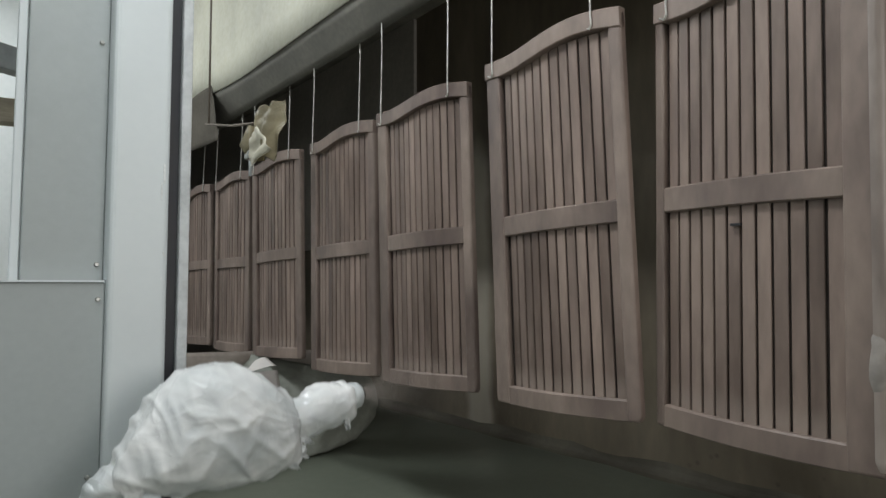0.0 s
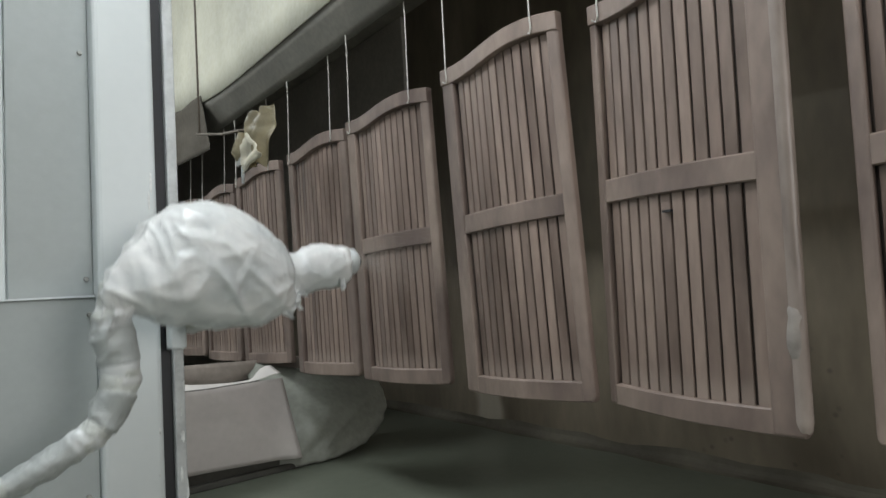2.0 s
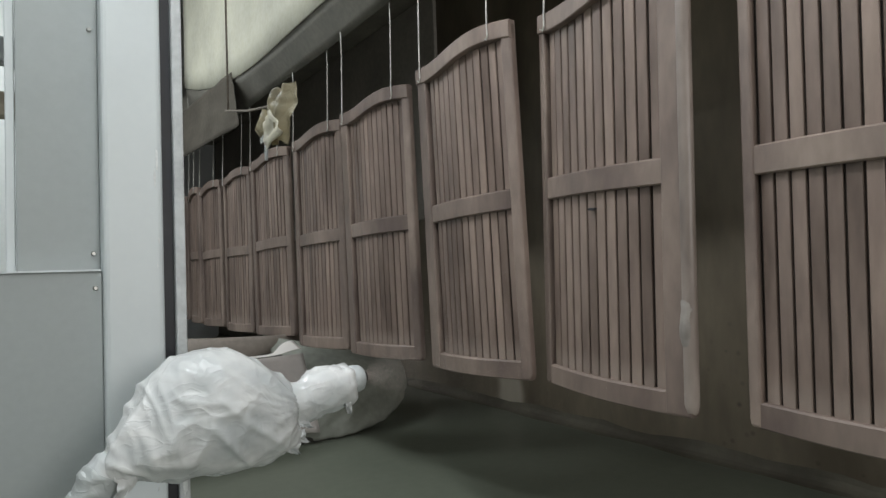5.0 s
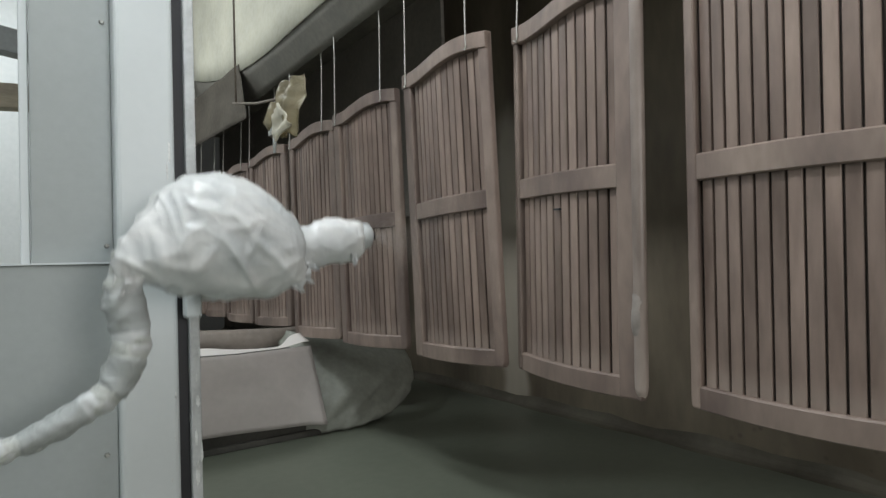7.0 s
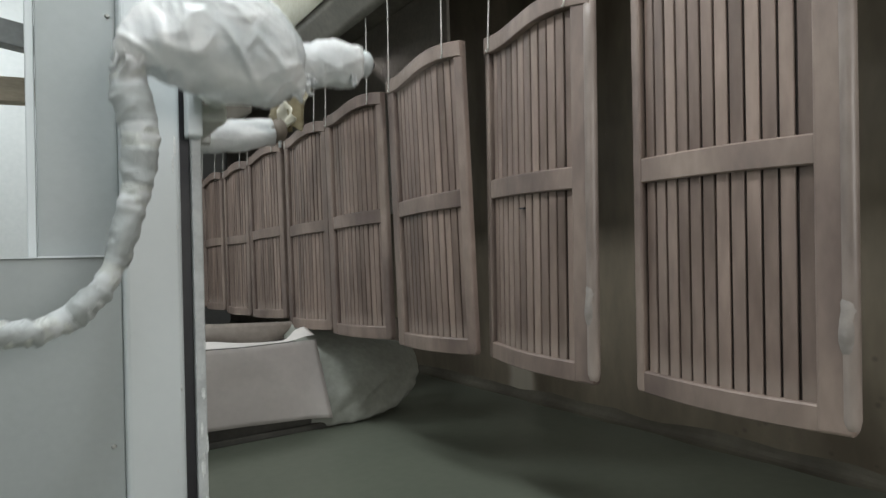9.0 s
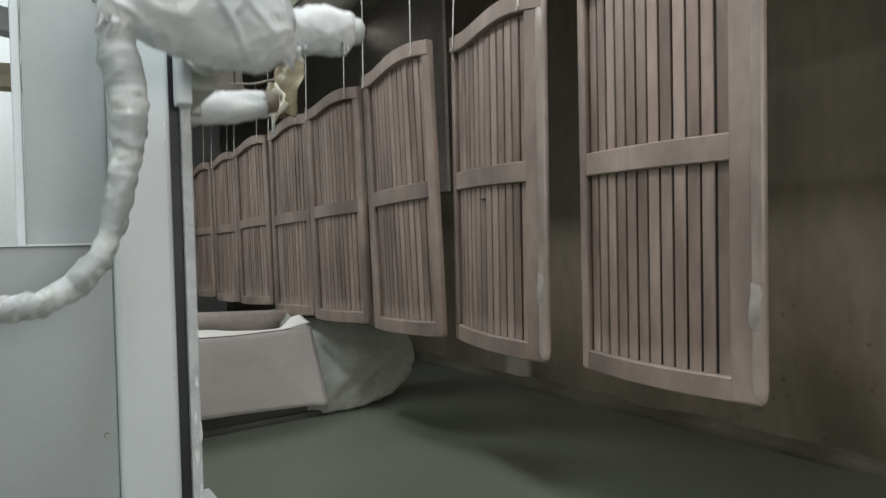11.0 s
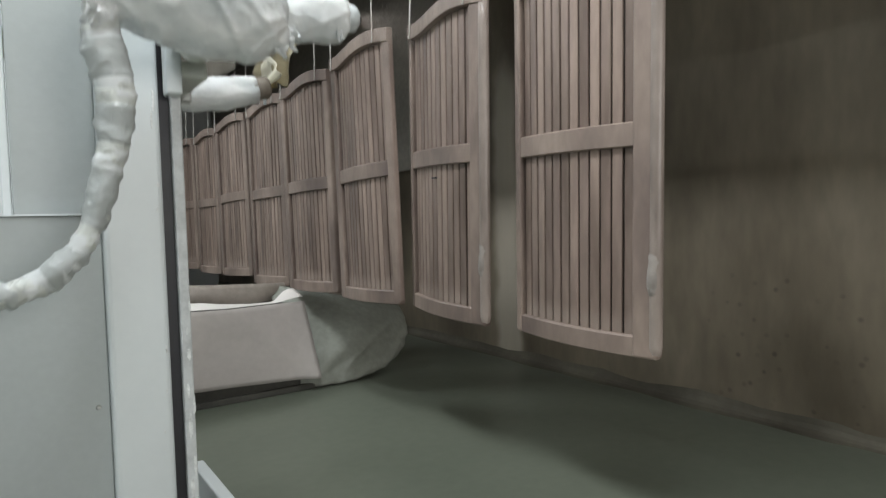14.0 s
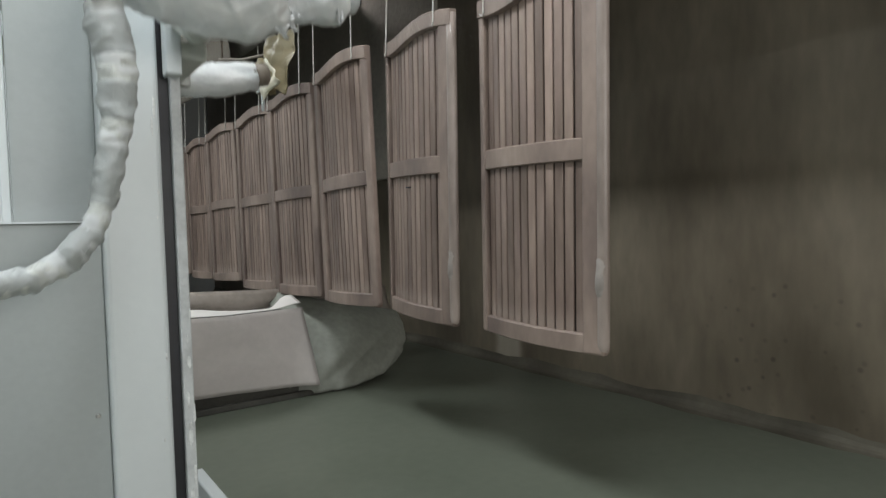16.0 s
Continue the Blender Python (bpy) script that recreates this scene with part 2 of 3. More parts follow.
FILM = plastic_film("white_plastic_wrap", (0.9, 0.94, 0.955), 0.27, 0.14, relief=0.34, low=0.7)
FILM_DIRTY = plastic_film("soiled_plastic_wrap", (0.72, 0.74, 0.7), 0.35, 0.15, relief=0.3)
FILM_HOSE = plastic_film("grey_plastic_wrap", (0.82, 0.85, 0.82), 0.3, 0.15, crease=26.0, relief=0.8, low=0.7)
FILM_GREY = plastic_film("grey_tape_wrap", (0.5, 0.53, 0.53), 0.35, 0.08, crease=24.0)
FILM_CREAM = plastic_film("cream_plastic_film", (0.86, 0.82, 0.7), 0.3, 0.4)
GUN_GREY = material("grey_gun_cap", (0.52, 0.55, 0.56), 0.5, 0.0, 12, 0.2, 80, 0.05)
FILM_YELLOW = plastic_film("yellowed_plastic_bag", (0.5, 0.44, 0.3), 0.36, 0.5, 14.0, relief=0.6, low=0.5)


# ---- mesh helpers ----
def mesh_of(name, bm, mat, smooth=False):
    me = bpy.data.meshes.new(name)
    bm.normal_update()
    bm.to_mesh(me)
    bm.free()
    me.materials.append(mat)
    if smooth:
        for p in me.polygons:
            p.use_smooth = True
    return me


def part(name, bm, mat, parent=None, label="", smooth=False):
    ob = new(name, bm if isinstance(bm, bpy.types.Mesh) else mesh_of(name, bm, mat, smooth))
    ob.parent = parent
    if label:
        tagged(ob, label)
    return ob


def thing(name, label, category, at=(0, 0, 0), group=""):
    ob = new(name)
    ob.matrix_basis = pose(*at)
    return tagged(ob, label, category, group)


def box(x0, x1, y0, y1, z0, z1, bevel=0.0, seg=2, bm=None):
    bm = bm or bmesh.new()
    made = bmesh.ops.create_cube(bm, size=1.0, matrix=Matrix.Translation(((x0 + x1) / 2, (y0 + y1) / 2, (z0 + z1) / 2)) @ Matrix.Diagonal((x1 - x0, y1 - y0, z1 - z0, 1)))
    if bevel:
        edges = list({e for v in made["verts"] for e in v.link_edges})
        bmesh.ops.bevel(bm, geom=edges, offset=bevel, segments=seg, affect="EDGES", profile=0.5)
    return bm


def sweep(points, radii, sides=12, bm=None, cap=True, wobble=0.0, seed=0.0):
    """A tube through points, with a radius for each; wobble crumples it."""
    bm = bm or bmesh.new()
    pts = [Vector(p) for p in points]
    rings = []
    for i, p in enumerate(pts):
        d = (pts[min(i + 1, len(pts) - 1)] - pts[max(i - 1, 0)]).normalized()
        a = d.orthogonal().normalized() if abs(d.y) > 0.9 else d.cross(Vector((0, 1, 0))).normalized()
        b = d.cross(a).normalized()
        ring = []
        for k in range(sides):
            w = 2 * math.pi * k / sides
            r = radii[i]
            q = p + (a * math.cos(w) + b * math.sin(w)) * r
            if wobble:
                r *= 1 + wobble * noise.noise(q * 22 + Vector((seed, 0, 0))) + 0.6 * wobble * noise.noise(q * 60 + Vector((0, seed, 0)))
            ring.append(bm.verts.new(p + (a * math.cos(w) + b * math.sin(w)) * r))
        rings.append(ring)
    for r0, r1 in zip(rings, rings[1:]):
        for k in range(sides):
            bm.faces.new((r0[k], r0[(k + 1) % sides], r1[(k + 1) % sides], r1[k]))
    if cap:
        bm.faces.new(rings[0][::-1])
        bm.faces.new(rings[-1])
    return bm


def facets(p, size):
    """Hollow facets with crisp ridges between, at two sizes, warped; about -1 to 1."""
    w = p + Vector((noise.noise(p * 8), noise.noise(p * 8 + Vector((5, 0, 0))), noise.noise(p * 8 + Vector((0, 9, 0))))) * 0.035
    a = noise.voronoi(w * size)[0][0]
    b = noise.voronoi(w * size * 2.3 + Vector((3, 1, 7)))[0][0]
    return (a - 0.5) * 1.3 + (b - 0.5) * 0.5


def sheet(fn, nu, nv, thick=0.003):
    """A thin sheet with two sides from fn(u, v)."""
    bm = bmesh.new()
    g = [[bm.verts.new(fn(i / nu, j / nv)) for j in range(nv + 1)] for i in range(nu + 1)]
    for i in range(nu):
        for j in range(nv):
            bm.faces.new((g[i][j], g[i + 1][j], g[i + 1][j + 1], g[i][j + 1]))
    bm.normal_update()
    for v, n in [(v, v.normal.copy()) for row in g for v in row]:
        v.co += n * thick * 0.5
    h = [[bm.verts.new(g[i][j].co - g[i][j].normal * thick) for j in range(nv + 1)] for i in range(nu + 1)]
    for i in range(nu):
        for j in range(nv):
            bm.faces.new((h[i][j], h[i][j + 1], h[i + 1][j + 1], h[i + 1][j]))
    rim = [(i, 0) for i in range(nu)] + [(nu, j) for j in range(nv)] + [(i, nv) for i in range(nu, 0, -1)] + [(0, j) for j in range(nv, 0, -1)]
    for (i0, j0), (i1, j1) in zip(rim, rim[1:] + rim[:1]):
        bm.faces.new((g[i0][j0], h[i0][j0], h[i1][j1], g[i1][j1]))
    bmesh.ops.recalc_face_normals(bm, faces=bm.faces)
    return bm


def structure(name, bm, mat, label, category="structure"):
    return tagged(part(name, bm, mat), label, category, "", "structure")


# ---- the booth and the hall ----
WALL_X = 2.42
structure("floor", box(-3.5, WALL_X + 0.2, -3.5, 9.0, -0.2, 0.0), FLOOR, "dusty greenish grey floor of the spray booth", "floor")
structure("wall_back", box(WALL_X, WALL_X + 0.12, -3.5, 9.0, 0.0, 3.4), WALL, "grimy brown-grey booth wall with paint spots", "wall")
structure("wall_end", box(-3.5, WALL_X, 9.0, 9.12, 0.0, 3.4), HALL, "plain far wall of the hall", "wall")
structure("wall_near", box(-3.5, WALL_X, -3.62, -3.5, 0.0, 3.4), HALL, "plain wall behind the viewer", "wall")
structure("wall_hall", box(-3.62, -3.5, -3.5, 9.0, 0.0, 3.4), HALL, "plain pale wall of the hall", "wall")
# made-up window frame round the added fill light
fill_frame = bmesh.new()
for x0, x1, z0, z1 in ((-0.2, -0.15, 0.7, 2.3), (1.55, 1.6, 0.7, 2.3), (-0.15, 1.55, 0.7, 0.75), (-0.15, 1.55, 2.25, 2.3)):
    box(x0, x1, -3.5, -3.44, z0, z1, 0.004, bm=fill_frame)
structure("fill_light_frame", fill_frame, PAINT, "white frame added round the fill light behind the viewer", "window")
structure("ceiling", box(-3.5, WALL_X + 0.1, -3.5, 9.0, 3.4, 3.5), CEIL, "plain dull ceiling", "ceiling")


def cove():
    """Sludge heaped softly along the foot of the wall."""
    bm = bmesh.new()
    rings = []
    for i in range(141):
        y = -3.5 + 12.5 * i / 140
        r = 0.035 + 0.02 * noise.noise(Vector((y * 3.0, 2.0, 0))) + 0.008 * noise.noise(Vector((y * 14.0, 0, 5)))
        rings.append([bm.verts.new((WALL_X - r * a, y, r * b)) for a, b in ((0.0, 1.5), (0.12, 0.85), (0.4, 0.42), (0.85, 0.14), (1.7, 0.0), (0.0, 0.0))])
    for a, b in zip(rings, rings[1:]):
        for k in range(5):
            bm.faces.new((a[k], b[k], b[k + 1], a[k + 1]))
    bmesh.ops.recalc_face_normals(bm, faces=bm.faces)
    return bm


structure("trim", cove(), SLUDGE, "soft brown paint sludge along the foot of the wall")

structure("partition", box(-3.5, 0.35, 5.6, 5.66, 0.0, 3.4), HALL, "plain white partition of the hall", "wall")
# pale sheet added so the shadowed far wall comes out less black
structure("wall_brightener", box(WALL_X - 0.03, WALL_X - 0.003, 3.35, 8.9, 1.2, 2.75, 0.004), WALL_LIFT, "dull pale sheet added to brighten the upper booth wall", "wall")
# added roof that keeps the hall lamps off the upper booth wall
structure("light_blocking_roof", box(1.37, WALL_X, -1.2, 9.0, 2.76, 2.8), HOOD_SHADE, "dark roof added over the conveyor to block light", "roof")

HOOD_Z, HOOD_X, HOOD_END = EYE + 1.2, 1.14, 5.0


def hood_low(y):
    """The hood's lower edge curls up towards its far end."""
    return HOOD_Z + 0.089 * max(0.0, y - 3.13) ** 2


def hood_y(u):
    return -3.4 + (HOOD_END + 3.4) * u


hood = thing("booth_hood", "cream sheet-metal hood edge above the conveyor, toned darker underneath as shade", "hood")
part("front_sheet", sheet(lambda u, v: (HOOD_X + 0.006 * noise.noise(Vector((u * 9, v * 4, 0))), hood_y(u), hood_low(hood_y(u)) * (1 - v) + 3.39 * v), 60, 8, 0.006), HOODM, hood, "", True)
part("underside", sheet(lambda u, v: (HOOD_X + 0.006 + 0.09 * v, hood_y(u), (hood_low(hood_y(u)) + 0.004) * (1 - v) + (HOOD_Z - 0.136) * v + 0.004 * noise.noise(Vector((u * 12, v * 3, 2)))), 60, 4, 0.006), HOOD_UNDER_SHADE, hood, "lower plate that slopes in under the hood, its shade painted in", True)
# runs on past the hood's end, added to hold the far booth dark
part("rear_sheet", box(1.36, 1.37, -3.4, 8.9, HOOD_Z + 0.012, 3.39), HOOD_SHADE, hood, "dark rear sheet added to keep the booth behind it dim")

# ---- machine column ----
column = thing("lift_column", "white painted machine column with a black slot", "machine", (0, 1.6, 0))
column_body = part("body", box(0.19, 0.322, 0, 0.2, 0, 2.7, 0.012, 3), PAINT, column)
part("slot", box(0.322, 0.347, 0.02, 0.2, 0, 2.7), BLACK, column, "black rubber slot")
edge_strip = part("edge_strip", box(0.347, 0.372, 0, 0.2, 0, 2.7, 0.004), STRIP, column, "white strip with worn paint")
part("foot", box(0.42, 0.455, -0.1, 0.3, 0, 0.13, 0.005), PAINT, column)

cabinet = thing("machine_cabinet", "grey sheet-metal machine cabinet beside the column", "cabinet", (0, 1.63, 0))
lower_panel = part("lower_panel", box(-1.2, 0.19, 0, 0.3, 0, EYE + 0.03, 0.004), PANEL_GREY, cabinet)
upper_panel = part("upper_panel", box(0.023, 0.19, 0.03, 0.06, EYE + 0.032, 2.7, 0.003), PANEL_GREY, cabinet)
part("side_strip", box(0.003, 0.022, 0.045, 0.065, EYE + 0.032, 2.7, 0.003), PAINT, cabinet)

# ---- slatted panels on wires ----
PW, PH = 0.5, 1.07
BOW, RAIL = 0.035, 0.055


def bow(s):
    return -BOW * math.sin(math.pi * s)


def crest(s):
    return 0.014 * math.sin(2 * math.pi * (s - 0.5))


def curved_rail(z0, z1, s0, s1, x0, x1, wave):
    """A rail bent in plan along the panel; s runs from the far stile to the near one."""
    bm = bmesh.new()
    n = 18
    rings = []
    for i in range(n + 1):
        s = s0 + (s1 - s0) * i / n
        y, bx, e = PW / 2 - PW * s, bow(s), crest(s) if wave else 0.0
        rings.append([bm.verts.new((bx + x, y, z + e)) for x, z in ((x0, z0 + 0.003), (x0 + 0.003, z0), (x1, z0), (x1, z1), (x0 + 0.004, z1), (x0, z1 - 0.004))])
    for a, b in zip(rings, rings[1:]):
        for k in range(6):
            bm.faces.new((a[k], b[k], b[(k + 1) % 6], a[(k + 1) % 6]))
    bm.faces.new(rings[0][::-1])
    bm.faces.new(rings[-1])
    bmesh.ops.recalc_face_normals(bm, faces=bm.faces)
    return bm


def stile(s0, s1, round_far):
    """An upright with its outer edge rounded; it follows the bend."""
    half = PH / 2
    y0, y1 = PW / 2 - PW * s1, PW / 2 - PW * s0
    bm = box(-0.015, 0.013, y0, y1, -half, half - 0.004, 0.0075, 3)
    outer = y1 if round_far else y0
    for v in bm.verts:
        v.co.x += bow((PW / 2 - v.co.y) / PW)
        # rounded outer corners
        d = abs(v.co.y - outer)
        if d < 0.006 and v.co.z < -half + 0.012:
            v.co.z += 0.012 - 2 * d
    return bm


def slatted_panel(far_stile, near_stile, label):
    ob = thing("slatted_panel", label, "panel", group="panels on the conveyor")
    half = PH / 2
    a, b = far_stile / PW, 1 - near_stile / PW
    part("stile", stile(0.0, a, True), FRAME_WOOD, ob)
    part("stile", stile(b, 1.0, False), FRAME_WOOD, ob)
    part("top_rail", curved_rail(half - RAIL, half, 0.0, 1.0, -0.019, 0.008, True), FRAME_WOOD, ob)
    low, high = (-0.03, 0.031) if far_stile > near_stile else (-0.005, 0.057)
    part("middle_rail", curved_rail(low, high, a * 0.9, b + 0.006, -0.011, 0.004, False), FRAME_WOOD, ob)
    part("bottom_rail", curved_rail(-half, -half + RAIL, a * 0.7, b + (1 - b) * 0.3, -0.0125, 0.008, False), FRAME_WOOD, ob)
    # board coloured near-black, so the gaps look like shaded grooves
    part("backing", curved_rail(-half + 0.03, half - 0.05, a * 0.8, b + (1 - b) * 0.2, 0.0105, 0.0135, False), GROOVE_SHADE, ob, "backing board behind the slats, coloured dark as groove shade")
    slot = 0.012 if far_stile > near_stile else 0.004
    inner = PW - far_stile - near_stile - slot
    n = 12
    pitch = inner / n
    slat = mesh_of("slat", box(-0.004, 0.004, -pitch / 2 + 0.0027, pitch / 2 - 0.0027, -half + 0.03, half - 0.045, 0.0016, 1), WOOD)
    for i in range(n):
        y = PW / 2 - far_stile - slot - pitch * (i + 0.5)
        s = (PW / 2 - y) / PW
        p = part("slat", slat, WOOD, ob)
        slope = math.degrees(math.atan(BOW * math.pi / PW * math.cos(math.pi * s)))
        p.matrix_basis = pose(bow(s) + 0.0055 + random.uniform(-0.001, 0.001), y, 0, 0, random.uniform(-0.12, 0.12), -slope)
    for y in (PW / 2 - 0.045, -PW / 2 + 0.075):
        s = (PW / 2 - y) / PW
        x = bow(s) - 0.021
        top = half - 0.03 + crest(s)
        bm = sweep([(x + 0.002, y + 0.02, top - 0.012), (x - 0.002, y + 0.004, top - 0.022), (x - 0.004, y - 0.004, top - 0.012), (x - 0.001, y, top + 0.02), (x + 0.008, y - 0.004, top + 0.3), (x + 0.012, y, 1.6)], [0.0026] * 6, 6)
        part("hanging_wire", bm, WIRE, ob, "thin steel hanging wire")
    if near_stile > far_stile:
        y = -PW / 2 + 0.012
        # worn edge, its colour lightened further for the light the rounding catches
        edge = sweep([(bow(0.97) - 0.001, y, -half + k * PH) for k in (0.006, 0.012, 0.03, 0.3, 0.6, 0.9, 0.99)], [0.008, 0.0135, 0.0175, 0.0175, 0.0175, 0.0175, 0.0165], 16)
        part("rounded_edge", edge, WORN_HIGHLIT, ob, "worn rounded edge, paler with a painted highlight", True)
        smear = sweep([(bow(0.95) - 0.003, y + 0.003, -half + k) for k in (0.15, 0.165, 0.185, 0.205, 0.225, 0.245, 0.26, 0.275)], [0.011, 0.0146, 0.0156, 0.0152, 0.0158, 0.0154, 0.0148, 0.011], 26, wobble=0.3, seed=4.0)
        part("primer_smear", smear, SMEAR, ob, "whitish smear of primer", True)
    return ob


SPEED = 1.3219 / 16.0
# at the start: across, along and height of the centre; lean in its plane, tip and turn
PANELS = [(1.303, -0.003, 0.177, 1.6, -0.6, 1.2), (1.277, 0.593, 0.194, 1.9, -0.2, -4.7), (1.243, 1.133, 0.203, -1.3, -0.5, 0.8), (1.27, 1.785, 0.192, -1.1, -0.4, 5.5), (1.265, 2.37, 0.184, -1.5, 0.2, 4.2),
          (1.28, 3.09, 0.195, -2.0, 0.05, 6.2), (1.272, 3.72, 0.181, -0.45, -0.15, 3.2), (1.265, 4.35, 0.185, -1.2, -0.15, 2.0), (1.255, 4.803, 0.191, -0.7, -0.1, -6.3), (1.27, 5.4, 0.19, -0.6, 0.0, 1.0),
          (1.26, 5.95, 0.19, -0.7, 0.0, 0.0), (1.26, 6.5, 0.19, -0.6, 0.0, 1.0)]


def panel_pose(row, t):
    x, y, dz, lean, tip, turn = row
    return pose(x, y + SPEED * t, EYE + dz, lean, tip, turn)


panel_things = []
near_kind = slatted_panel(0.03, 0.066, "brown slatted wooden panel with a worn edge and painted highlight, on wires")
far_kind = slatted_panel(0.07, 0.036, "brown primed slatted wooden panel, slightly bowed, on two wires")
for i, row in enumerate(PANELS):
    source, m = (near_kind if i < 2 else far_kind), panel_pose(row, 0)
    if i in (0, 2):
        source.matrix_basis = m
        panel_things.append(source)
    else:
        panel_things.append(copy_thing(source, m))

part("staple", box(-0.044, -0.03, 0.012, 0.034, -0.05, -0.045), BLACK, panel_things[1], "small dark staple")

rail = thing("conveyor_rail", "overhead steel conveyor rail that carries the hanging wires", "rail", (1.24, 0, 2.62))
part("beam", box(-0.03, 0.03, -3.4, 8.9, 0, 0.1, 0.006), STEEL, rail)
for y in (-2.0, 0.0, 2.0, 4.0, 6.0, 8.0):
    part("hanger", box(-0.012, 0.012, y - 0.02, y + 0.02, 0.1, 0.77), STEEL, rail)

# ---- spray arm ----
ARM_Y = 1.38
arm = thing("spray_arm", "spray arm wrapped in crumpled white plastic film", "spray machine", (0, ARM_Y, EYE))


PROFILE = [(0.156, -0.04, -0.075, 0.03), (0.17, -0.002, -0.092, 0.055), (0.2, 0.038, -0.098, 0.08), (0.231, 0.076, -0.102, 0.095), (0.265, 0.105, -0.107, 0.105), (0.297, 0.124, -0.114, 0.112), (0.345, 0.141, -0.124, 0.115),
           (0.377, 0.143, -0.128, 0.115), (0.415, 0.135, -0.133, 0.112), (0.445, 0.117, -0.137, 0.11), (0.475, 0.092, -0.138, 0.105), (0.503, 0.063, -0.13, 0.092), (0.525, 0.04, -0.11, 0.07), (0.542, 0.02, -0.08, 0.03)]


def along(table, x):
    for r0, r1 in zip(table, table[1:]):
        if r0[0] <= x <= r1[0]:
            k = (x - r0[0]) / (r1[0] - r0[0])
            return [p + (q - p) * k for p, q in zip(r0[1:], r1[1:])]
    return list(table[-1][1:])


def ridge(p):
    """Thin raised creases, 0 to 1."""
    return max(0.0, 1 - 3.2 * abs(noise.noise(p))) ** 1.5


def creases(p):
    """Long straight film creases that run in several directions, 0 to 1."""
    total = 0.0
    for k, a in enumerate((0.35, 1.25, 2.3, -0.5)):
        u, w = p.x * math.cos(a) + p.z * math.sin(a), p.z * math.cos(a) - p.x * math.sin(a)
        here = max(0.0, noise.noise(Vector((p.x * 9 + 7 * k, p.y * 9, p.z * 9))) + 0.15)
        total += here * ridge(Vector((u * 3.0, w * 15, p.y * 7 + 13 * k)))
    return total


def wrapped_body():
    """A bag drawn over the arm: domed on top, narrowing to the gun, with gathered creases."""
    bm = bmesh.new()
    nx, nk = 130, 150
    rings = []
    for i in range(nx + 1):
        w = i / nx
        x = 0.156 + 0.386 * w
        top, low, half = along(PROFILE, x)
        mid, hz = (top + low) / 2, (top - low) / 2
        ring = []
        for k in range(nk):
            a = 2 * math.pi * k / nk
            c, sn = math.cos(a), math.sin(a)
            e = 0.95 if sn < 0 else 0.85
            ring.append(bm.verts.new((x, half * (0.4 if c > 0 else 1.0) * math.copysign(abs(c) ** e, c), mid + hz * math.copysign(abs(sn) ** (0.75 if sn < 0 else 1.0), sn))))
        rings.append(ring)
    for r0, r1 in zip(rings, rings[1:]):
        for k in range(nk):
            bm.faces.new((r0[k], r1[k], r1[(k + 1) % nk], r0[(k + 1) % nk]))
    bm.faces.new(rings[0])
    bm.faces.new(rings[-1][::-1])
    bmesh.ops.recalc_face_normals(bm, faces=bm.faces)
    bm.normal_update()
    for v in bm.verts:
        x, y, z = v.co
        # taut creases that fan out from the neck of the gun
        dx, dz = 0.555 - x, z + 0.025
        ang, rad = math.atan2(dz, dx), math.hypot(dx, dz)
        fan = ridge(Vector((ang * 5.5 + 0.35 * noise.noise(Vector((rad * 9, y * 5, 0))), rad * 2.6, y * 5)))
        # steep gathers where the bag is drawn together at the rear
        gather = ridge(Vector((x * 30 + z * 7, z * 4, y * 7)))
        low = max(0.0, min(1.0, (-0.01 - z) / 0.08))
        v.co += v.normal * (0.004 * fan * max(0.0, 1 - rad / 0.36) ** 0.6 + 0.006 * gather * max(0.0, min(1.0, (0.33 - x) / 0.1)) + 0.0125 * creases(v.co)
                            + 0.009 * noise.noise(Vector((x * 7, y * 7, z * 7))) + 0.0035 * low * facets(Vector((x * 0.8, y, z * 1.3)), 13.0) + 0.0042 * facets(Vector((x + 0.4 * z, y, z)), 10.0))
    return bm


body = part("wrapped_body", wrapped_body(), FILM, arm, "", True)
gun_rows = [(0.5, -0.03, 0.055), (0.515, -0.029, 0.052), (0.53, -0.028, 0.049), (0.545, -0.026, 0.049), (0.56, -0.024, 0.048), (0.575, -0.021, 0.047), (0.59, -0.018, 0.049), (0.605, -0.015, 0.052), (0.62, -0.012, 0.055), (0.635, -0.01, 0.057), (0.65, -0.009, 0.055), (0.665, -0.008, 0.053), (0.68, -0.008, 0.05), (0.69, -0.007, 0.05)]


def wrapped_gun():
    bm = sweep([(x, 0, z) for x, z, r in gun_rows for x in (x, x + 0.007)], [r for x, z, r in gun_rows for k in (0, 1)], 60)
    bm.normal_update()
    for v in bm.verts:
        p = Vector((v.co.x * 1.25, v.co.y, v.co.z + v.co.x * 0.5))
        v.co += v.normal * (0.006 * facets(p + Vector((2, 2, 2)), 17.0) + 0.007 * creases(v.co * 1.4) + 0.004 * ridge(Vector((v.co.x * 14 + v.co.z * 6, v.co.y * 8, v.co.z * 8))) + 0.004 * noise.noise(p * 14))
        if v.co.x > 0.685:
            # the sleeve's torn edge
            v.co.x += 0.012 * noise.noise(Vector((v.co.y * 40, v.co.z * 40, 3)))
    return bm


part("wrapped_gun", wrapped_gun(), FILM, arm, "", True)
gun_cap = part("gun_cap", sweep([(0.685, 0, 0.0), (0.72, 0, 0.002), (0.735, 0, 0.003), (0.742, 0, 0.003)], [0.036, 0.035, 0.032, 0.024], 24), GUN_GREY, arm, "grey nozzle cap", True)
part("nozzle", sweep([(0.74, 0, 0.003), (0.752, 0, 0.003)], [0.018, 0.012], 14), BLACK, gun_cap, "small dark nozzle", True)


